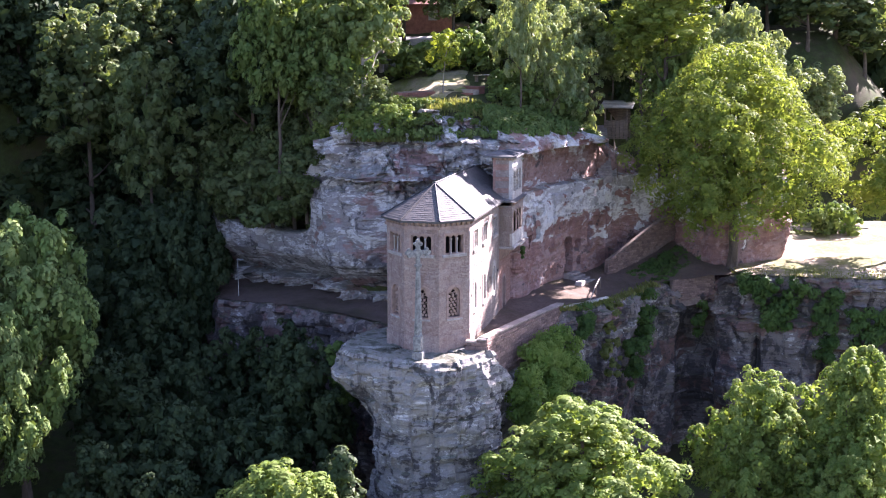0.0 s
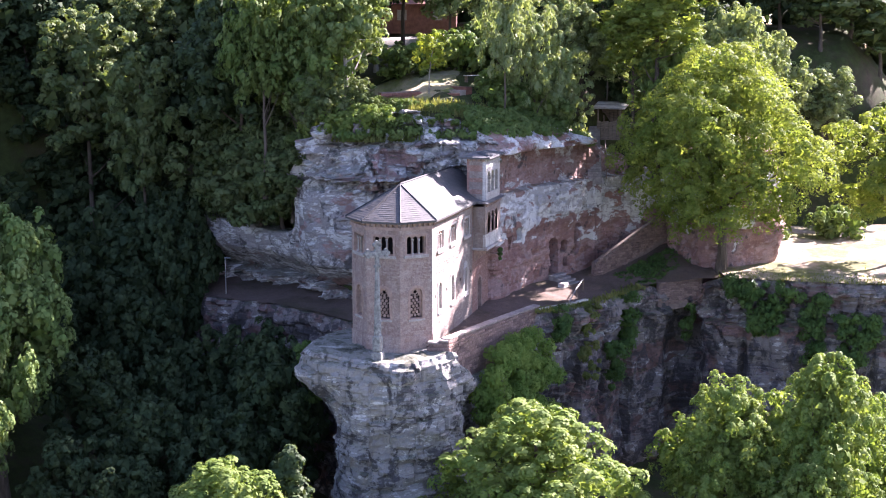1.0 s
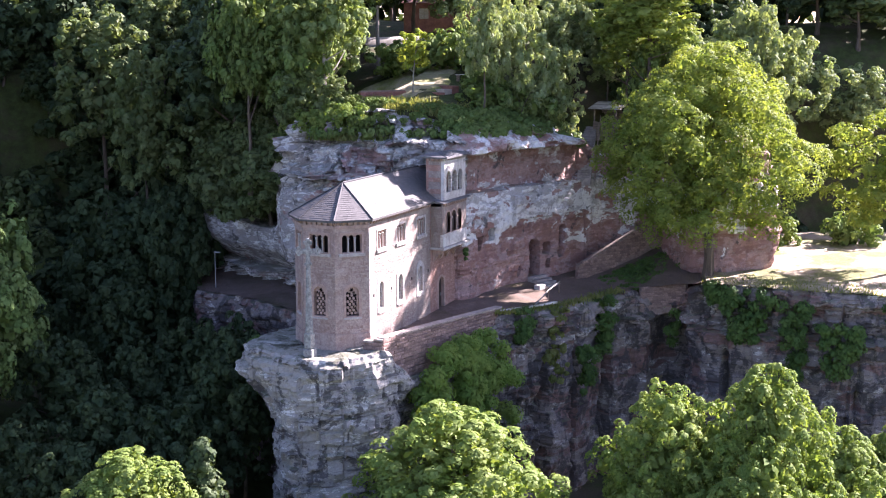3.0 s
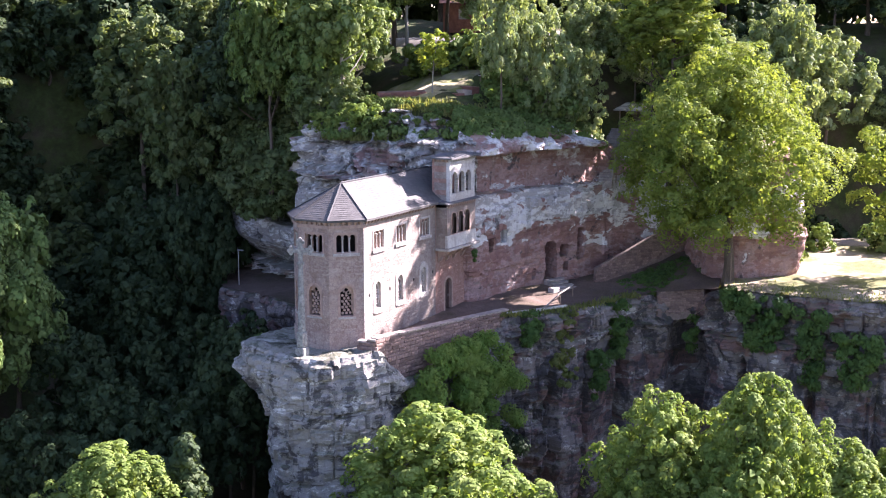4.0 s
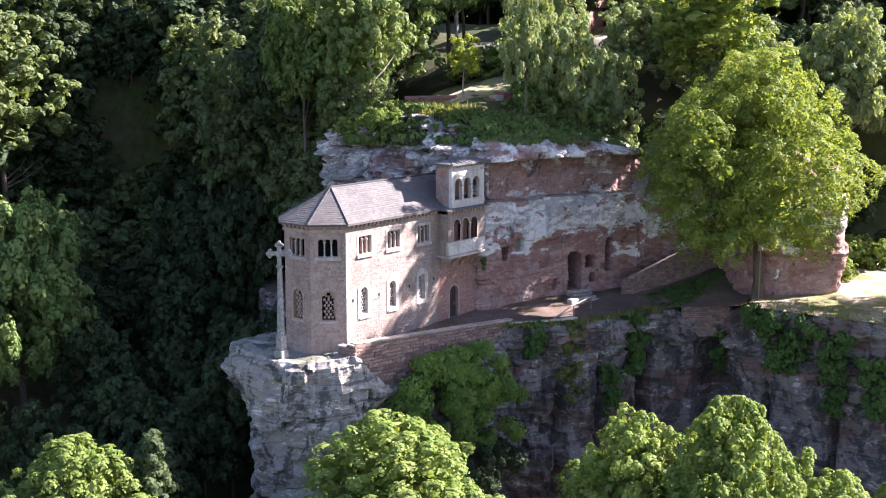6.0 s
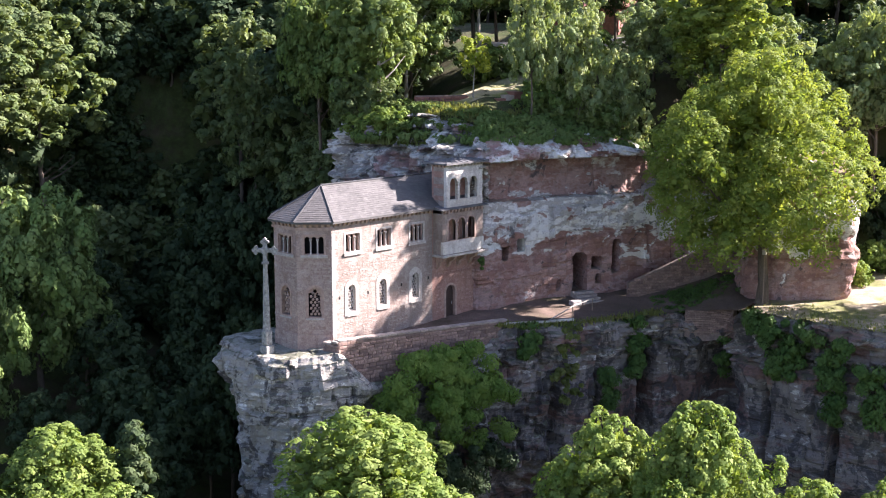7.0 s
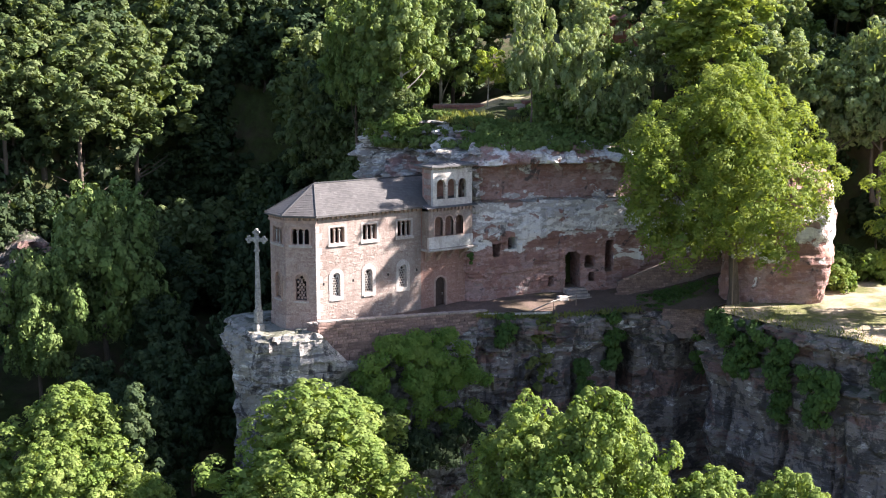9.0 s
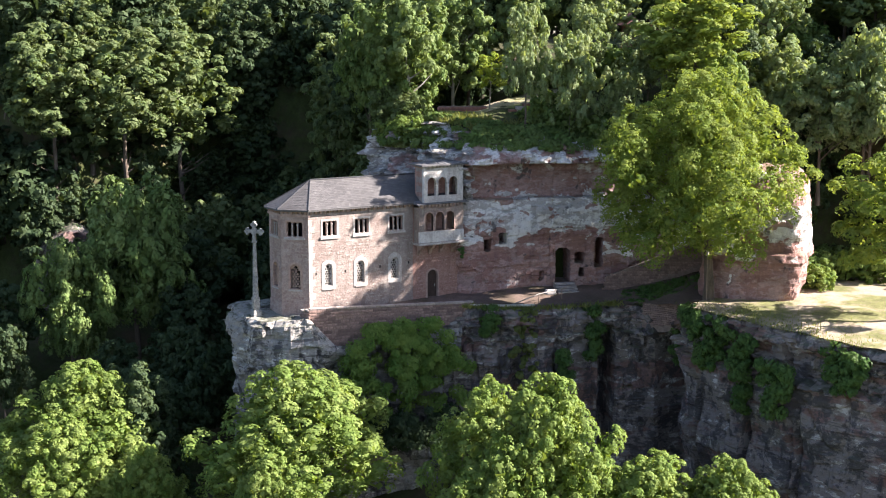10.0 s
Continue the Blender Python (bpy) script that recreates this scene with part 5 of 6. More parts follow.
SHAPES = {"round": lambda h: np.sqrt(np.clip(1 - (2 * h - 0.9) ** 2 / 1.25, 0.02, 1)),
          "mound": lambda h: np.clip(np.where(h < 0.28, 0.72 + h, 1.0 - 0.97 * np.clip((h - 0.28) / 0.72, 0, 1) ** 1.5), 0.04, 1),
          "dome": lambda h: np.clip(np.where(h < 0.36, 0.5 + 1.39 * h, 1.0 - 0.9 * np.clip((h - 0.36) / 0.64, 0, 1) ** 1.75), 0.04, 1),
          "cone": lambda h: np.clip(1.0 - h, 0.03, 1) ** 0.85,
          "wide": lambda h: np.clip(np.where(h < 0.5, 0.75 + 0.5 * h, 1.0 - 0.85 * ((h - 0.5) / 0.5) ** 2), 0.05, 1)}


def crown_mesh(name, seed, radius, tall, boughs, leaves, size, material, shape="round", bough=0.36, clump=0.12, flat=0.9, open_by=0.0, corners=4, peak=0.8):
    """A crown of boughs within an uneven envelope, each bough a heap of leafy clumps with shade between; its foot is at z = 0, its top at z = tall."""
    rng = np.random.default_rng(seed)
    profile = SHAPES[shape]
    phase = rng.uniform(0, 6.28, 3)
    centres, radii = [], []
    for k in range(boughs):
        h = (k + rng.uniform(0.1, 0.9)) / boughs
        h = 0.06 + 0.88 * h ** 0.9
        ang = k * 2.39996 + rng.uniform(-0.5, 0.5)
        lump = 1 + 0.12 * math.sin(3 * ang + phase[0]) + 0.10 * math.sin(5 * ang + phase[1] + 4 * h)
        br = bough * radius * rng.uniform(0.65, 1.3) * (1.0 if h < 0.7 else 0.75)
        q = max(0.0, radius * float(profile(np.array(h))) * lump - br * 0.55) * rng.uniform(0.72, 1.12)
        centres.append((q * math.cos(ang), q * math.sin(ang), min(h * tall, tall - br * flat * 0.9)))
        radii.append(br)
    for k in range(max(3, boughs // 5)):                # the heart of the crown
        h = 0.2 + 0.6 * (k + 0.5) / max(3, boughs // 5)
        centres.append((rng.normal(0, 0.1) * radius, rng.normal(0, 0.1) * radius, h * tall))
        radii.append(0.48 * radius * float(profile(np.array(h))))
    centres, radii = np.array(centres), np.array(radii)
    axis_z = centres[:, 2].mean()
    per_area = 1.0 / (clump * radius) ** 2
    spots, outs, sizes = [], [], []
    for c, br in zip(centres, radii):
        m = max(5, int(per_area * br * br * 1.7 * (1 - open_by)))
        away = np.array([c[0], c[1], 0.5 * (c[2] - axis_z)])
        away /= np.linalg.norm(away) + 1e-6
        d = rng.normal(0, 1, (m, 3)) + 0.75 * away + np.array([0, 0, 0.35])
        d /= np.linalg.norm(d, axis=1)[:, None]
        at = c + d * br * rng.uniform(0.78, 1.1, (m, 1)) * np.array([1, 1, flat])
        spots.append(at), outs.append(d), sizes.append(clump * radius * rng.uniform(0.7, 1.35, m))
    spots, outs, sizes = np.concatenate(spots), np.concatenate(outs), np.concatenate(sizes)
    gap = np.min((np.linalg.norm((spots[:, None] - centres[None]) / np.array([1, 1, flat]), axis=2) / radii[None]), axis=1)
    keep = gap > 0.66                                   # those buried in another bough are left out
    spots, outs, sizes = spots[keep], outs[keep], sizes[keep]
    share = sizes ** 2
    own = rng.choice(len(spots), leaves, p=share / share.sum())
    d = rng.normal(0, 1, (leaves, 3)) + outs[own] * 0.8 + np.array([0, 0, 0.8])
    d /= np.linalg.norm(d, axis=1)[:, None]
    r = sizes[own, None] * rng.uniform(0.7, 1.0, (leaves, 1))
    lean = np.where(d[:, 2:3] > 0, 1 - 0.35 * max(0.0, peak - 0.8) * d[:, 2:3], 1.0)      # tall clumps end in a tip
    out = [leaf_quads(rng, spots[own] + d * r * np.concatenate([lean, lean, np.full_like(lean, peak)], 1), d + np.array([0, 0, 0.15]), size, 0.12, 0.17, corners)]
    n = int(leaves * 0.12 * (1 - open_by))              # inner sprays that keep the boughs closed
    own = rng.choice(len(centres), n, p=radii ** 2 / (radii ** 2).sum())
    d = rng.normal(0, 1, (n, 3))
    d /= np.linalg.norm(d, axis=1)[:, None]
    out.append(leaf_quads(rng, centres[own] + d * radii[own, None] * rng.uniform(0.35, 0.65, (n, 1)) * np.array([1, 1, flat]), d, size * 2.4, corners=corners))
    return quads_of(name, np.concatenate(out), material)


def trunk_mesh(name, seed, foot, tall, r0, spread, limbs, material):
    """A bent, tapered trunk with limbs that reach into the crown."""
    rnd = random.Random(seed)
    bm = bmesh.new()
    p = Vector((0, 0, -0.6))
    n, pts = 7, [Vector((0, 0, -0.6))]
    for k in range(n):
        p = p + Vector((rnd.uniform(-0.16, 0.16), rnd.uniform(-0.16, 0.16), (foot + tall * 0.75 + 0.6) / n))
        pts.append(p)
    rad = [r0 * (1.35 if k == 0 else 1.0) * (1 - 0.85 * k / n) + 0.02 for k in range(n + 1)]
    for k in range(n):
        tube(bm, pts[k], pts[k + 1] + (pts[k + 1] - pts[k]) * 0.03, rad[k], rad[k + 1], 9)
    for k in range(limbs):
        f = rnd.uniform(0.35, 0.95)
        i = min(n - 1, int(f * n))
        s = pts[i].lerp(pts[i + 1], f * n - i)
        ang = k * 2.4 + rnd.uniform(-0.4, 0.4)
        ln = spread * rnd.uniform(0.55, 0.9) * (1.15 - 0.6 * f)
        mid = s + Vector((math.cos(ang) * ln * 0.5, math.sin(ang) * ln * 0.5, ln * rnd.uniform(0.15, 0.4)))
        end = mid + Vector((math.cos(ang + 0.2) * ln * 0.5, math.sin(ang + 0.2) * ln * 0.5, ln * rnd.uniform(0.2, 0.5)))
        r = rad[i] * 0.5
        tube(bm, s, mid, r, r * 0.6, 6), tube(bm, mid, end, r * 0.6, r * 0.2, 5)
    me = bpy.data.meshes.new(name)
    bm.to_mesh(me)
    bm.free()
    me.materials.append(material)
    return me


class Kind:
    """A tree kind: meshes built once and shared by its trees."""

    def __init__(self, seed, radius, tall, foot, boughs, leaves, size, leaf, shape, label, bark=BARK, r0=0.3, bough=0.36, clump=0.12, flat=0.9, limbs=9, open_by=0.0, corners=4, peak=0.8):
        self.crown = crown_mesh("crown", seed, radius, tall, boughs, leaves, size, leaf, shape, bough, clump, flat, open_by, corners, peak)
        self.trunk = trunk_mesh("trunk", seed, foot, tall, r0, radius, limbs, bark)
        self.radius, self.tall, self.foot, self.label = radius, tall, foot, label

    def put(self, x, y, z, top=None, scale=1.0, turn=0.0, label="", group="", name="tree", wide=1.0):
        """A tree that stands on z and, if told so, reaches up to top."""
        k = scale if top is None else (top - z) / (self.tall + self.foot)
        ob = thing(name, pose(x, y, z, 0, 0, turn), label or self.label, "tree" if name == "tree" else name, group)
        for part_name, me, lift in (("trunk", self.trunk, 0.0), ("crown", self.crown, self.foot)):
            o = new(part_name, me)
            o.parent = ob
            o.matrix_local = Matrix.Translation((0, 0, lift * k)) @ Matrix.Diagonal((k * wide, k * wide, k, 1))
        return ob


MAPLE = [Kind(31 + k, 4.6, 8.5, 5.0, 64, 38000, 0.175, LEAF_BRIGHT, "mound", "broad maple with bright yellow-green leaves below the cliff", bough=0.185, clump=0.085, flat=1.3, peak=1.1) for k in range(3)]
LINDEN = Kind(41, 8.0, 16.0, 3.2, 100, 84000, 0.195, LEAF_OLIVE, "dome", "large linden with a dense domed crown beside the cliff", r0=0.42, bough=0.205, clump=0.078, peak=0.9, limbs=16)
LOOSE = Kind(43, 5.5, 10.5, 4.0, 34, 22000, 0.24, LEAF_OLIVE, "wide", "spreading tree with layered light green branches on the terrace", r0=0.28, bough=0.36, clump=0.1, flat=0.4, open_by=0.3)
BROAD = [Kind(35 + k, 4.8, 9.5, 4.0, 44, 24000, 0.26, LEAF_VALLEY, "round", "broad maple rising out of the dark valley", bough=0.22, clump=0.10, flat=0.9, peak=1.1) for k in range(2)]
FOREST = [Kind(51 + k, 4.8, 11.0, 5.0, 34, 6500, 0.46, LEAF_FOREST, "round", "tall forest tree with green leaves darkened for shade", r0=0.26, bough=0.24, clump=0.125, open_by=0.2, corners=3) for k in range(3)]
FAR = [Kind(91 + k, 4.8, 11.5, 4.5, 28, 2700, 0.76, LEAF_WOOD, "wide", "tall forest tree with green leaves darkened for shade", r0=0.26, bough=0.26, clump=0.15, open_by=0.25, corners=3) for k in range(2)]
TALL = [Kind(101 + k, 4.6, 14.0, 18.0, 40, 9000, 0.42, LEAF_WOOD, "round", "tall forest tree whose crown catches the sun", r0=0.34, bough=0.22, clump=0.125, open_by=0.25, corners=3) for k in range(2)]
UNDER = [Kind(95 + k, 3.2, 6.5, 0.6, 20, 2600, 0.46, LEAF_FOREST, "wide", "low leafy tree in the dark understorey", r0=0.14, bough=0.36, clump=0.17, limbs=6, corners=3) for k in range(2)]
EDGE_TREE = Kind(97, 3.2, 6.5, 0.6, 26, 8000, 0.25, LEAF_WOOD, "wide", "leafy green tree beside the cliff", r0=0.14, bough=0.3, clump=0.15, limbs=6)
CLIFFTOP = [Kind(55 + k, 4.8, 9.5, 7.0, 38, 9000, 0.38, LEAF_MID, "round", "tall leafy tree on the cliff top", r0=0.26, bough=0.22, clump=0.12, open_by=0.2) for k in range(2)]
SUNNY = Kind(105, 4.6, 14.0, 18.0, 44, 16000, 0.32, LEAF_OLIVE, "round", "tall tree with sunlit yellow-green leaves behind the cliff", r0=0.34, bough=0.22, clump=0.11, open_by=0.15)
GREY = [Kind(61 + k, 4.6, 9.8, 4.4, 48, 11500, 0.33, LEAF_GREY, "round", "slender tree with grey-green leaves on the cliff top", r0=0.22, bough=0.19, clump=0.115, flat=0.7, open_by=0.25) for k in range(2)]
PALE = Kind(65, 4.2, 8.6, 5.8, 30, 15000, 0.28, LEAF_PALE, "round", "pale-trunked tree with light green leaves on the cliff edge", BARK_PALE, 0.22, 0.23, 0.11, open_by=0.12)
SPRUCE = Kind(71, 2.0, 9.0, 0.8, 40, 6000, 0.22, LEAF_FOREST, "cone", "young dark conifer below the cliff", r0=0.14, bough=0.28, clump=0.14)
TALL_GREY = Kind(107, 4.6, 14.0, 18.0, 42, 12000, 0.36, LEAF_WOOD, "round", "tall tree with grey-green sunlit crown on the valley side", r0=0.34, bough=0.22, clump=0.115, open_by=0.2)
SAPLING = Kind(73, 1.3, 3.2, 1.9, 16, 1800, 0.2, LEAF_YELLOW, "round", "young yellow-green sapling on the cliff top lawn", BARK_PALE, 0.055, 0.32, 0.2, open_by=0.3)
SHRUB = [Kind(81 + k, 2.0, 2.4, 0.1, 16, 1700, 0.32, LEAF_MID, "round", "leafy green shrub on the cliff edge", r0=0.10, bough=0.36, clump=0.18) for k in range(2)]
SHRUB_LIGHT = Kind(85, 2.0, 2.4, 0.1, 18, 3400, 0.26, LEAF_BRIGHT, "round", "shrub on the cliff edge with sunlight put into its light green leaves", r0=0.10, bough=0.36, clump=0.17)

# trees below the cliff: x, y, height of the top, kind, width
for k, (x, y, top, kind, wide) in enumerate(((-17.2, 7.2, -2.7, 0, 1.12), (-20.0, 3.5, -5.5, 1, 1.05), (-4.9, -8.3, -1.0, 1, 1.25), (5.6, -19.5, -1.2, 2, 0.82), (6.0, -25.8, 0.6, 0, 0.76), (12.0, -30.2, -4.6, 1, 1.0),
                                           (15.5, -34, -4.5, 2, 0.9), (-9.5, -14.0, -6.0, 2, 0.9), (0.5, -25.5, -5.0, 1, 0.9), (-14.5, -1.5, -7.5, 0, 0.8)
                                           )):
    MAPLE[kind].put(x, y, height(x, y), top - 0.8, turn=67 * k, group="trees below the cliff", wide=wide * 1.14)
SPRUCE.put(-12.9, 4.9, height(-12.9, 4.9), -2.8)
SPRUCE.put(-10.8, 6.4, height(-10.8, 6.4), -4.6, turn=80)
# the two trees on the terrace
linden = LINDEN.put(29.0, -16.7, 1.2, 19.8, turn=20, wide=1.07)
for o in linden.children:
    if o.name.startswith("crown"):
        o.location += Vector((-1.0, 0.85, 0.4))
crown = next(o for o in linden.children if o.name.startswith("crown"))
bpy.context.view_layer.update()
tri = np.empty(len(crown.data.vertices) * 3, np.float32)
crown.data.vertices.foreach_get("co", tri)
tri = tri.reshape(-1, 4, 3)
to_world = np.array(linden.matrix_world @ crown.matrix_local)
mid = tri.mean(1) @ to_world[:3, :3].T + to_world[:3, 3]
down = mid - np.array(SUN_DIR) * ((mid[:, 2:3] - 0.5) / SUN_DIR.z)        # an opening between the branches lets the sun onto the path
along, aside = (down[:, 0] - 18.9) * 0.8 - (down[:, 1] + 5.0) * 0.6, (down[:, 0] - 18.9) * 0.6 + (down[:, 1] + 5.0) * 0.8
beside = (mid[:, 0] - 34.8) ** 2 / 34 + (mid[:, 1] + 19.0) ** 2 / 30 + (mid[:, 2] - 3.0) ** 2 / 80    # the branches keep clear of the boulder
crown.data = quads_of("crown", tri[((along / 3.6) ** 2 + (aside / 1.15) ** 2 > 1.0) & (beside > 1.0)], LEAF_OLIVE)
LOOSE.put(36.4, -31.0, 1.4, 15.4, turn=10, wide=1.12)
# the dark wood in the side valley; much of its shade is put into the leaf colour
wood = random.Random(5)
# the last two trees are added to cover a sunlit patch of ground
for k, (x, y, top, wide) in enumerate(((-4.5, 31.5, 8.9, 0.75), (-11.5, 29.5, 3.6, 0.66), (-19, 26.5, -3.5, 0.7), (3, 37, 2.5, 1.0), (-7, 38, 2, 1.0), (-17, 34, -1, 1.0), (-28, 30, -2, 1.1), (-22, 44, 3, 1.2), (-4, 20, -4, 0.9), (2, 17, -5.5, 0.8),
                                     (-10, 18, -6.5, 0.9), (4.5, 23, -3, 0.8), (-1, 26, -1.5, 0.9), (-14, 14, -8.5, 0.8), (9, 28, 0.5, 0.8), (-32, 40, 2, 1.2), (0.5, 12.4, -2.0, 0.75), (-4, 14, -4.5, 0.85), (5.0, 13.6, -1.2, 0.7), (7.5, 16.5, -1.0, 0.75), (9.5, 21, -2.0, 0.8), (-7.5, 11.5, -7, 0.8), (20.2, 33.4, 20.2, 0.75), (24.5, 60.5, 30, 1.0), (19.5, 60, 28, 1.0), (28.5, 60, 31, 1.0), (16.5, 29.5, 6.0, 0.6), (19.5, 29.5, 7.0, 0.6), (15, 33, 7, 0.8), (21.5, 31.5, 8, 0.7), (12, 32, 2, 0.9), (-9, 23, -5.5, 0.9), (-8.5, 49.5, 6.5, 0.9), (-3.5, 50.0, 6.5, 0.9))):
    if (x, y) == (20.2, 33.4):
        TALL[0].put(x, y, height(x, y), top, turn=20, group="trees in the side valley", label="leafy tree whose top catches the sun in the valley", wide=wide)
        continue
    if k < 2:
        BROAD[k % 2].put(x, y, height(x, y), top, turn=47 * k, group="trees in the side valley", label="broad maple rising out of the dark valley", wide=wide)
        continue
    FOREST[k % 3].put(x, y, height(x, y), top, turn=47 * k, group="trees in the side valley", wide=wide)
for k in range(56):
    x, y = wood.uniform(4, 46), wood.uniform(30, 74)
    if x < 8 + (38 - y) or (12 < x < 24 and 18 < y < 31):
        continue
    z = height(x, y)
    FAR[k % 2].put(x, y, z, z + wood.uniform(9, 13), turn=31 * k, group="trees on the dark slope")
for k, (x, y, h) in enumerate(((8, 52, 14), (1, 50.5, 14), (-7, 51, 15), (-15, 56, 16), (4, 58, 16), (-6, 60, 16), (-24, 64, 16), (-14, 68, 16), (-34, 74, 17), (13, 58, 12), (-2, 54, 15), (-20, 60, 15))):
    z = height(x, y)
    if k in (0, 1, 2, 10):
        TALL_GREY.put(x, y, z, 24.0 + 0.4 * k, turn=71 * k, group="trees on the valley side", wide=1.25)
    else:
        FOREST[k % 3].put(x, y, z, z + h, turn=71 * k, group="trees on the valley side", wide=1.2)
for k in range(64):
    x, y = 15 + 21 * (k % 8 + wood.random()) / 8, 26 + 26 * (k // 8 + wood.random()) / 8
    if (x < 22 and y < 31) or x < 20 - (y - 26) * 0.2:
        continue
    UNDER[k % 2].put(x, y, height(x, y), scale=wood.uniform(0.8, 1.35), turn=37 * k, group="understorey on the dark slope")
for k in range(52):
    x, y = (wood.uniform(4, 22), wood.uniform(47, 62)) if k % 2 else (wood.uniform(-34, 8), 0)
    y = y or 49 + abs(x + 4) * 0.75 + wood.uniform(-2, 8)
    UNDER[k % 2].put(x, y, height(x, y), scale=wood.uniform(0.9, 1.5), turn=37 * k, group="understorey on the dark slope")
for k, (x, y, top) in enumerate(((25, 42, 24), (31, 39, 26), (35, 46, 28))):
    TALL[k % 2].put(x, y, height(x, y), top, turn=43 * k, group="trees on the dark slope")
for k in range(16):
    x, y = wood.uniform(18, 33), wood.uniform(54.5, 64)
    UNDER[k % 2].put(x, y, height(x, y), scale=wood.uniform(0.9, 1.3), turn=37 * k, group="understorey on the dark slope")
# growth beside the nose; its leaf colour is lowered to stand for shade
for k, (x, y, z, size) in enumerate(((19.8, 19.6, 4.2, 1.35), (20.3, 22.0, 4.2, 1.3), (22.0, 24.5, 4.2, 1.3), (15.9, 14.3, 13.6, 0.72), (16.6, 11.4, 14.6, 0.45), (18.4, 18.2, 6.0, 1.0), (23.2, 27.5, 4.5, 1.3), (17.8, 17.2, 8.0, 0.75), (21.4, 20.5, 7.0, 1.2))):
    EDGE_TREE.put(x, y, z, scale=size, turn=51 * k, group="understorey beside the cliff", label="dense green growth beside the sandstone cliff, darkened for shade")
for k in range(30):
    x, y = wood.uniform(38, 57), wood.uniform(-27, -7)
    if x < 46 and y < -14.5:
        continue
    UNDER[k % 2].put(x, y, height(x, y), scale=wood.uniform(0.7, 1.1), turn=37 * k, group="understorey behind the terrace")
# trees on the cliff top
for k, (x, y, h, kind, wide) in enumerate(((17.0, 12.8, 15.5, "pale", 0.88), (17.4, 15.6, 15.5, "mid", 0.7), (16.8, 20.0, 18.0, "mid", 0.6), (18.5, 17.0, 16.0, "mid", 0.8), (21.5, 20.5, 17.0, "mid", 0.9), (25, 17.5, 16.0, "pale", 0.9), (29, 21, 15.5, "grey", 0.9), (24, 25, 18.0, "forest", 0.9), (33, 16, 14.5, "pale", 0.9), (38, 10, 11.1, "grey", 1.0), (36, 19, 16.5, "forest", 0.9), (41, 16, 14.8, "grey", 1.0), (45, 9, 10.4, "forest", 0.9), (20, 24, 16.0, "forest", 0.9), (28, 27, 17.1, "forest", 0.9), (34, 26, 17.8, "forest", 0.9), (46, 25, 11.8, "forest", 1.0), (52, 8, 11.8, "forest", 1.0),
                                         (33.6, -8.0, 16.5, "tall", 1.2), (40.0, -6.4, 12, "forest", 0.8), (34.2, -11.8, 13.5, "mid", 0.7), (34.2, -9.9, 12.0, "mid", 0.6), (46, -12.5, 13, "grey", 0.9), (50.5, -14, 14, "grey", 0.9), (54, -18.5, 13, "grey", 0.9), (52, -8, 12, "forest", 0.9), (48.5, -16.0, 16, "grey", 0.7), (22.3, 0.8, 12.5, "grey", 0.5), (26.2, -0.9, 13.0, "grey", 0.55), (30.5, -2.6, 11.5, "grey", 0.6), (30.5, 2.6, 9.5, "grey", 0.65), (34.5, -2.0, 8.6, "grey", 0.9), (37.2, -0.8, 8.4, "grey", 0.9), (37.5, -5.0, 7.6, "grey", 0.8), (32.6, -10.4, 20.5, "tall", 1.6), (44.5, -7.0, 12, "grey", 0.9), (49, -2.5, 13, "grey", 0.9), (56, -12, 13, "forest", 1.0), (41, -4.5, 8.5, "grey", 1.0), (42, -8.5, 7.0, "grey", 1.0), (46, 3, 10.0, "grey", 1.0),
                                         (60, -24, 9.8, "grey", 1.1), (66, -16, 9.8, "forest", 1.1))):
    tree_kind = {"pale": PALE, "forest": FOREST[k % 3], "mid": CLIFFTOP[k % 2], "grey": GREY[k % 2], "tall": SUNNY}[kind]
    z = max(height(x, y), 8.3)
    tree_kind.put(x, y, z, z + h, turn=53 * k, group="trees on the cliff top", wide=wide)
for k in range(26):
    x, y = wood.uniform(42, 58), wood.uniform(-16, 4)
    SHRUB[k % 2].put(x, y, height(x, y), scale=wood.uniform(0.8, 1.5), turn=37 * k, name="shrub", group="shrubs in the wood", label="leafy shrub under the trees of the plateau")
far = random.Random(9)
for k in range(40):
    x, y = 58 + 16 * far.random(), -33 + 128 * (k + far.random()) / 40
    z = height(x, y)
    FAR[k % 2].put(x, y, z, z + far.uniform(8.0, 10.5), turn=29 * k, group="trees behind the plateau", wide=1.5)


def far_woods():
    """The closed edge of the wood beyond the plateau and across the side valley."""
    rng = np.random.default_rng(14)
    line, _ = resample([(-140, 150), (-60, 112), (0, 98), (45, 92), (78, 60), (84, 10), (84, -37)], 3.0, 6.0)
    out = []
    for x, y in line:
        for k in range(14):
            c = np.array([x + rng.normal(0, 4), y + rng.normal(0, 4), 0.0])
            c[2] = height(c[0], c[1]) + rng.uniform(0.5, 10.5)
            n = 30
            d = rng.normal(0, 1, (n, 3))
            d /= np.linalg.norm(d, axis=1)[:, None]
            out.append(leaf_quads(rng, c + d * rng.uniform(0.3, 1.0, (n, 1)) * np.array([3.4, 3.4, 2.4]), d + np.array([0, 0, 0.4]), 1.7))
    ob = new("far_woods", quads_of("far_woods", np.concatenate(out), LEAF_FOREST))
    tagged(ob, "dense dark green edge of the distant wood", "wood", kind="stuff")


far_woods()
SAPLING.put(23.0, 7.5, height(23.0, 7.5), 21.5, name="sapling")

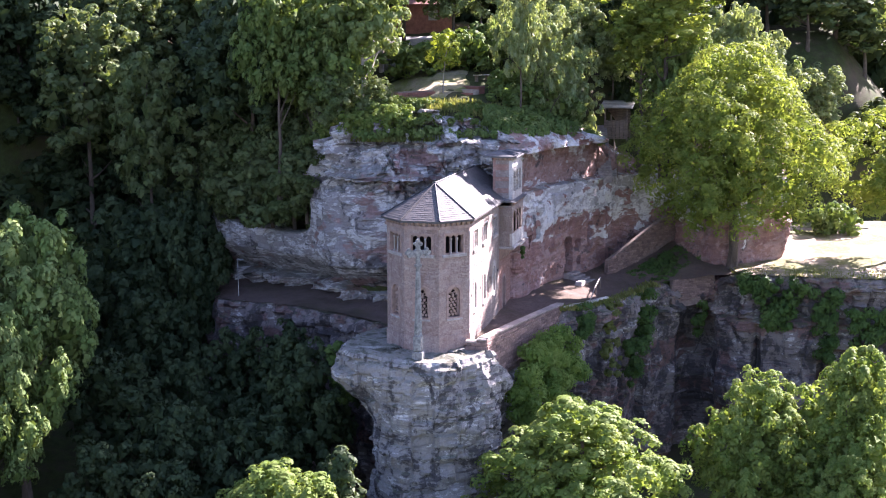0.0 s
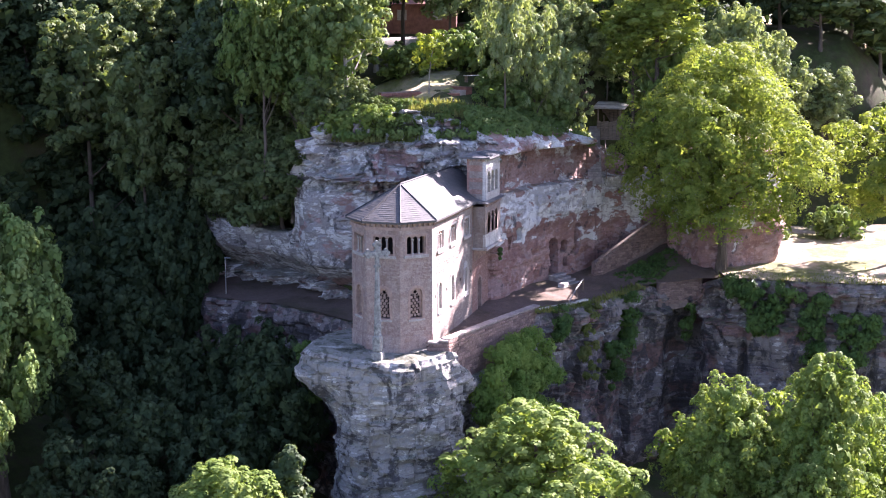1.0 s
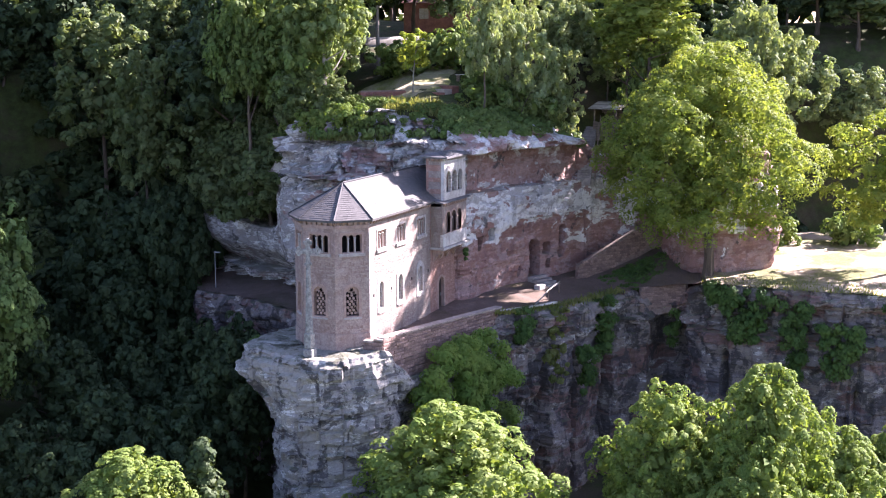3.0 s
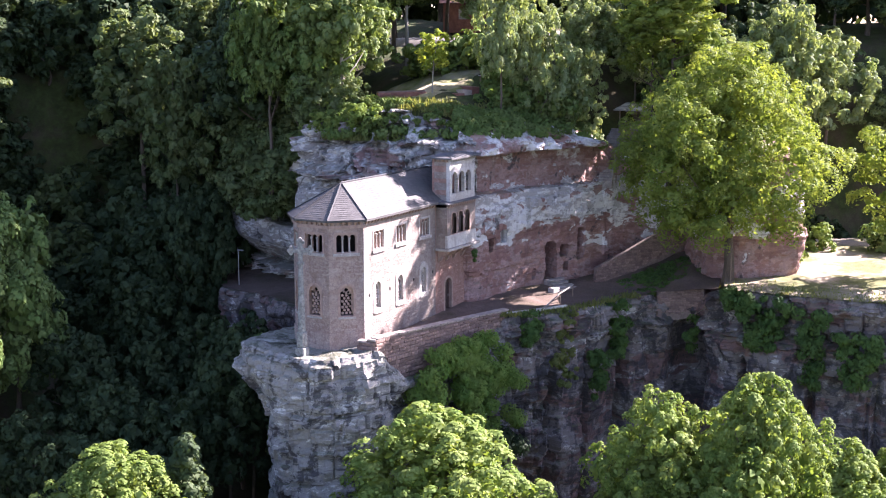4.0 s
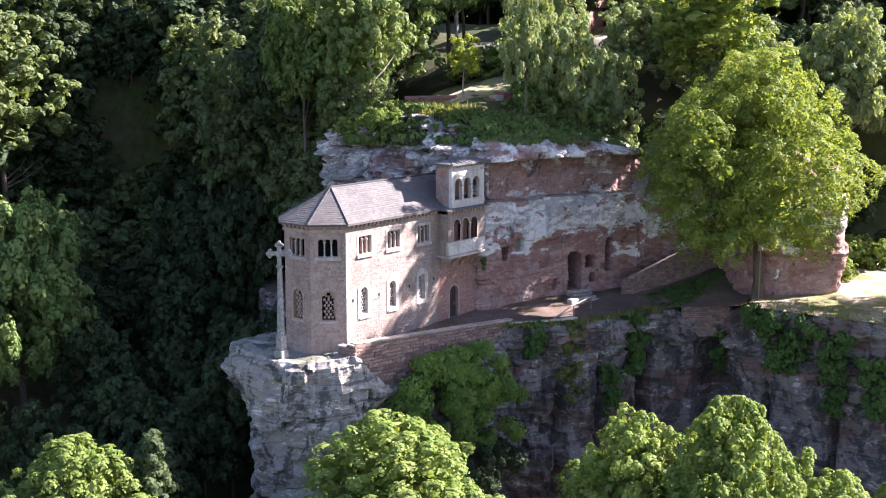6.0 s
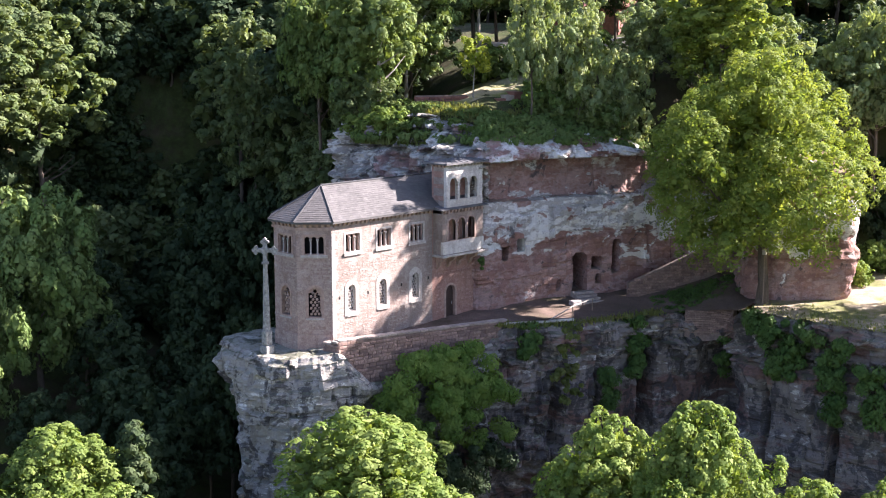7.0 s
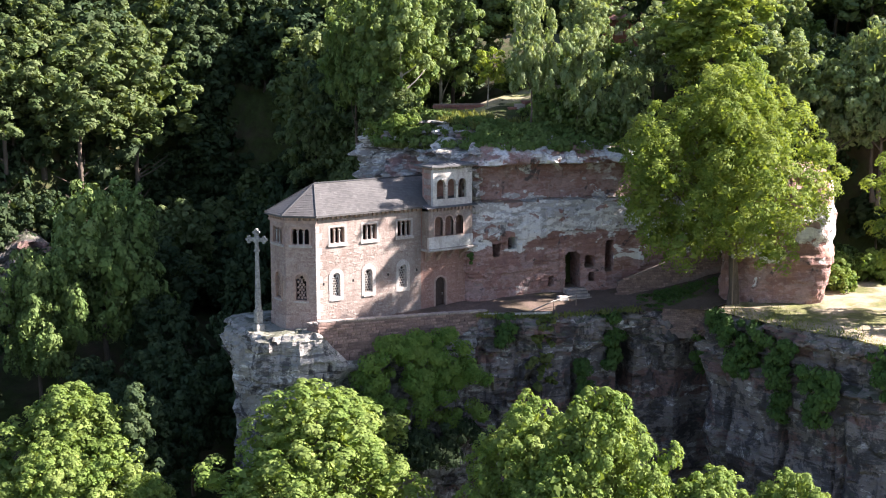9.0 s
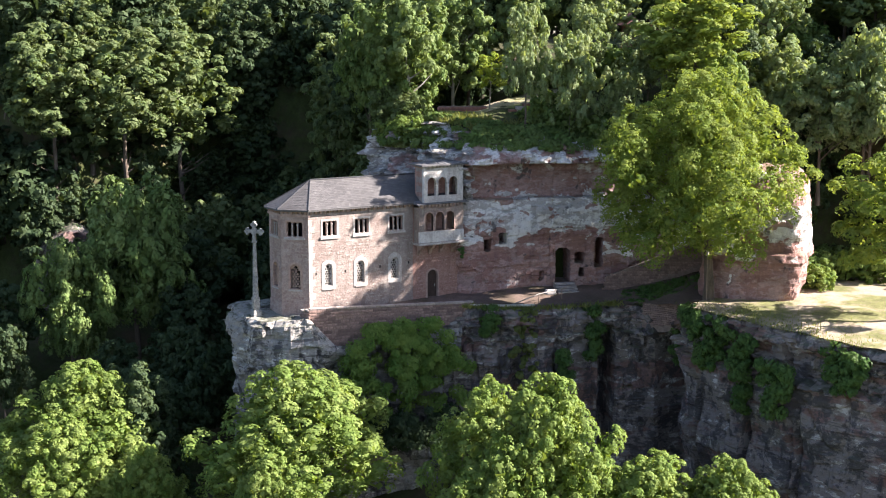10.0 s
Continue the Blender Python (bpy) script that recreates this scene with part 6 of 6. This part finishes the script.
# shrubs along the rim of the cliff and on its bank: x, y, size, light (sunlight put into the leaf colour) or dark
for k, (x, y, size, light) in enumerate(((15.2, 16.2, 1.3, 0), (14.6, 14.0, 1.2, 1), (16.0, 12.8, 0.9, 1), (15.2, 11.0, 0.6, 1), (16.8, 17.6, 1.5, 0), (18.3, 19.2, 1.5, 0), (17.5, 15.0, 1.2, 0), (19.8, 14.5, 1.0, 0),
                                       (24.8, 1.6, 0.9, 0), (26.6, 0.4, 1.0, 0), (28.4, -1.2, 1.1, 0), (30.4, -2.8, 1.0, 0), (27.2, 2.6, 0.9, 0), (32.2, -4.4, 1.2, 0), (34.5, -6.4, 1.2, 0), 
                                       (37.5, -10, 1.4, 0), (20.5, 22.5, 1.6, 0), (22.5, 27, 1.5, 0), (24.5, 31, 1.6, 0), (33, 8, 1.3, 0), (31, 12.5, 1.2, 0), (36, 6, 1.4, 0), (39.5, -18.5, 0.8, 1), (43, -15.5, 1.0, 1), (46, -18.5, 1.1, 1), (49, -26, 1.2, 0), (40.5, -15.2, 1.0, 0))):
    kind = SHRUB_LIGHT if light else SHRUB[k % 2]
    kind.put(x, y, height(x, y) if x < 38 else 1.4, scale=size, turn=61 * k, name="shrub", group="shrubs on the cliff")


# ---- hanging bushes, ivy and grass ----
def foliage(name, lobes, material, label, category, seed, size=0.24, per=230, kind=""):
    """One mass of leaves made of overlapping tufts: x, y, z, radius."""
    rng = np.random.default_rng(seed)
    out = []
    for x, y, z, r in lobes:
        n = int(1.5 * per * max(0.3, r * r))
        d = rng.normal(0, 1, (n, 3))
        d /= np.linalg.norm(d, axis=1)[:, None]
        out.append(leaf_quads(rng, np.array([x, y, z]) + d * r * rng.uniform(0.3, 1.1, (n, 1)) ** 0.6 * np.array([1, 1, 0.85]), d + np.array([-0.2, -0.2, 0.5]), size, 0.4))
    ob = new(name, quads_of(name, np.concatenate(out), material))
    return tagged(ob, label, category, kind=kind)


rnd = random.Random(77)
lobes = []
for k in range(170):                                   # a hanging bush on the rock under the chapel wall
    f = rnd.random()
    z = 0.2 - 10.4 * f
    wide = 4.9 * min(1.0, 0.55 + 1.2 * f) * (1 if f < 0.7 else 1.0 - (f - 0.7)) * (0.7 + 0.45 * abs(math.sin(k * 1.7)))
    u = rnd.uniform(-1, 1) * wide
    lobes.append((6.6 + 0.97 * u + 0.5 * f, -3.9 - 0.24 * u - 1.3 * rnd.random() * (0.5 + math.sqrt(f)), z - 0.6, rnd.uniform(0.35, 1.0)))
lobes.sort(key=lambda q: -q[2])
# one bush split by height: sunlit leaves above, shade as darker leaves below
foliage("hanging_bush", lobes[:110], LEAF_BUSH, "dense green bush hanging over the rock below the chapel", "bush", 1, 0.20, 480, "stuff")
foliage("hanging_bush", lobes[110:], LEAF_FOREST, "lower part of a bush hanging on the rock, shade put into darker leaves", "bush", 2, 0.24, 300, "stuff")


def ivy(x, y, z, wide, tall, n, seed, label="dark green ivy hanging on the cliff"):
    r = random.Random(seed)
    spots = []
    for k in range(int(n * 1.5)):
        f = r.random()
        spots.append((x + r.uniform(-0.5, 0.5), y + r.uniform(-1, 1) * wide * (1 - 0.6 * f), z - tall * f, r.uniform(0.22, 0.62)))
    foliage("ivy", spots, LEAF_IVY, label, "ivy", seed, 0.22, 330, "stuff")


ivy(25.3, -20.6, 1.2, 2.4, 4.2, 46, 11)
ivy(25.2, -24.6, 0.4, 1.2, 6.0, 34, 12)
ivy(25.4, -28.0, -1.2, 1.9, 4.0, 34, 13)
ivy(25.7, -18.2, 1.4, 0.9, 1.4, 12, 14)
ivy(22.4, -9.9, 0.2, 0.9, 4.2, 24, 15)
ivy(28.2, -14.2, 0.4, 0.7, 5.0, 18, 16)
ivy(14.2, -5.9, 0.4, 0.7, 2.2, 14, 17)
ivy(19.6, -9.4, -3.0, 0.8, 4.5, 16, 18)
rnd = random.Random(78)
foliage("hanging_grass", [(15.6 + 2.2 * rnd.random(), -7.3 - 1.2 * rnd.random(), 0.1 - 5.5 * rnd.random() ** 1.3, rnd.uniform(0.15, 0.4)) for k in range(46)], GRASS_BLADE, "dry grass and moss hanging down the cliff below the path", "grass", 31, 0.2, 260, "stuff")
ivy(27.2, -33, 0.8, 2.4, 3.2, 34, 19)
ivy(2.2, 9.4, -0.6, 1.5, 4.5, 26, 20)
foliage("ivy", [(14.6, -1.02, 4.75, 0.2), (14.62, -1.0, 4.4, 0.2), (14.58, -1.0, 4.05, 0.15), (14.3, -1.02, 4.7, 0.14)], LEAF_IVY, "small green plant hanging from the balcony", "ivy", 21, 0.12, 500, "stuff")


def grass(name, spots, size, material, label, seed):
    """Upright tufts of blades at (x, y, z)."""
    rng = np.random.default_rng(seed)
    p = np.asarray(spots)
    n = len(p)
    a = rng.uniform(0, 2 * math.pi, n)
    side = np.stack([np.cos(a), np.sin(a), np.zeros(n)], 1)
    h = size * rng.uniform(0.5, 1.3, (n, 1))
    w = h * 0.16
    bend = rng.normal(0, 0.3, (n, 3)) * h
    up = np.array([0, 0, 1.0])
    mid, tip = p + up * h * 0.55 + bend * 0.35, p + up * h * 0.95 + bend
    q = np.stack([p - side * w, p + side * w, mid + side * w * 0.8, mid - side * w * 0.8], 1)
    q2 = np.stack([mid - side * w * 0.8, mid + side * w * 0.8, tip + side * w * 0.15, tip - side * w * 0.15], 1)
    ob = new(name, quads_of(name, np.concatenate([q, q2]), material))
    return tagged(ob, label, "grass", kind="stuff")


rng = np.random.default_rng(4)
bank, _ = resample([(16.6, 16, 0), (13.6, 13.4, 0), (13.0, 11, 0), (14, 8.0, 0), (15.5, 4.8, 0), (16.6, 0.6, 0), (19.2, -0.8, 0), (24.6, -2.5, 0), (28, -4.0, 0), (31, -5.0, 0)], 0.3, 0.8)
t = np.gradient(bank[:, :2], axis=0)
inward = -np.stack([t[:, 1], -t[:, 0]], 1) / np.linalg.norm(t, axis=1)[:, None]
i = rng.integers(0, len(bank), 15000)
reach = 0.9 + 4.0 * rng.random(15000) ** 1.2
xy = bank[i, :2] + inward[i] * reach[:, None] + rng.normal(0, 0.3, (15000, 2))
z = ground_z(xy[:, 0], xy[:, 1])
grass("bank_grass", np.column_stack([xy, np.maximum(z, 12.6 + 0.25 * reach)]), 0.36, GRASS_BLADE, "long grass on the bank above the cliff", 5)
rim, _ = resample([(12.8, -4.2, 0.4), (14.6, -5.8, 0.3), (17.5, -7.6, 0.25), (20, -8.5, 0.25), (24.6, -10.3, 0.4)], 0.2, 0.4)
i = (len(rim) * rng.beta(0.5, 0.6, 1500)).astype(int).clip(0, len(rim) - 1)
grass("rim_grass", rim[i] + np.column_stack([rng.normal(0, 0.35, (1500, 2)), np.full(1500, -0.05)]), 0.26, GRASS_BLADE, "thin dry grass along the path edge", 6)
edge, _ = resample([(25.9, -17.2, 1.3), (25.7, -22, 1.35), (26.1, -28, 1.35), (27.6, -34, 1.1)], 0.2, 0.4)
i = rng.integers(0, len(edge), 2200)
grass("terrace_grass", edge[i] + np.column_stack([np.abs(rng.normal(0, 2.6, 2200)) - 0.1, rng.normal(0, 0.5, 2200), np.full(2200, 0.0)]), 0.2, GRASS_BLADE, "grass along the edge of the terrace", 7)


# low growth that covers the rim of the cliff
rim_line, _ = resample([(17.0, 17.2, 12.4), (15.2, 15.2, 13.0), (13.6, 13.2, 13.2), (13.2, 11, 13.4), (14.0, 8.2, 14.0), (15.6, 4.8, 14.2), (16.8, 0.8, 13.7), (19.2, -0.6, 13.7), (21, -1.3, 13.5), (24.6, -2.3, 12.9), (28, -3.8, 12.5), (31, -5.0, 11.4)], 0.95, 0.6)
t = np.gradient(rim_line[:, :2], axis=0)
back = -np.stack([t[:, 1], -t[:, 0]], 1) / np.linalg.norm(t, axis=1)[:, None]
low = random.Random(23)
for k, ((x, y, z), (bx, by)) in enumerate(zip(rim_line, back)):
    for row in (0, 1):
        d = (1.2, 3.0)[row] + low.uniform(-0.4, 0.6)
        px_, py_ = x + bx * d, y + by * d
        # on the sunny stretch of rim most shrubs get paler leaves in place of sunlight
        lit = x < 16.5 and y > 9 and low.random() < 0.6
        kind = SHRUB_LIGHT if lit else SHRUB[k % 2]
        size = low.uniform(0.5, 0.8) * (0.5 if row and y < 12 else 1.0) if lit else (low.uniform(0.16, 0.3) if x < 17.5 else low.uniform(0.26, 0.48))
        if row == 0 and k % 3 == 0 and x > 17:
            continue
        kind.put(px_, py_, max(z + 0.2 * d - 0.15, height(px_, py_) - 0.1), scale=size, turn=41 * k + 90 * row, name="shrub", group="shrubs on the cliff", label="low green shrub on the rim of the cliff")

# creeping growth on the bank above the caves and beside the stair
creep = random.Random(41)
lobes = []
for (x, y, z), (bx, by) in zip(rim_line, back):
    for k in range(22 if x > 16.5 else 6):
        d = creep.uniform(0.1, 3.0) if x < 16.5 else creep.uniform(-0.5, 2.8)
        px_, py_ = x + bx * d + creep.uniform(-0.5, 0.5), y + by * d + creep.uniform(-0.5, 0.5)
        lobes.append((px_, py_, max(min(z, 13.1) + 0.15 + (0.55 if x > 16.5 else 0.25) * max(0.0, d + 0.5), height(px_, py_) + 0.1), creep.uniform(0.25, 0.6)))
foliage("creeper", lobes, LEAF_MID, "dark creeping growth on the bank above the caves", "creeper", 51, 0.24, 200, "stuff")
lobes = []
# dark leaves added along the parapet foot for grass that lies in shade
for k in range(150):
    u, v = creep.random(), 0.3 + 3.2 * creep.random() ** 1.4
    x, y = 27.2 + 5.8 * u - 0.56 * v, -7.6 - 4.0 * u - 0.83 * v
    lobes.append((x, y, 0.45 + 0.28 * (x - 26.2), creep.uniform(0.2, 0.42)))
foliage("creeper", lobes, LEAF_IVY, "low dark leaves standing for shaded grass on the bank below the stair", "creeper", 52, 0.2, 230, "stuff")
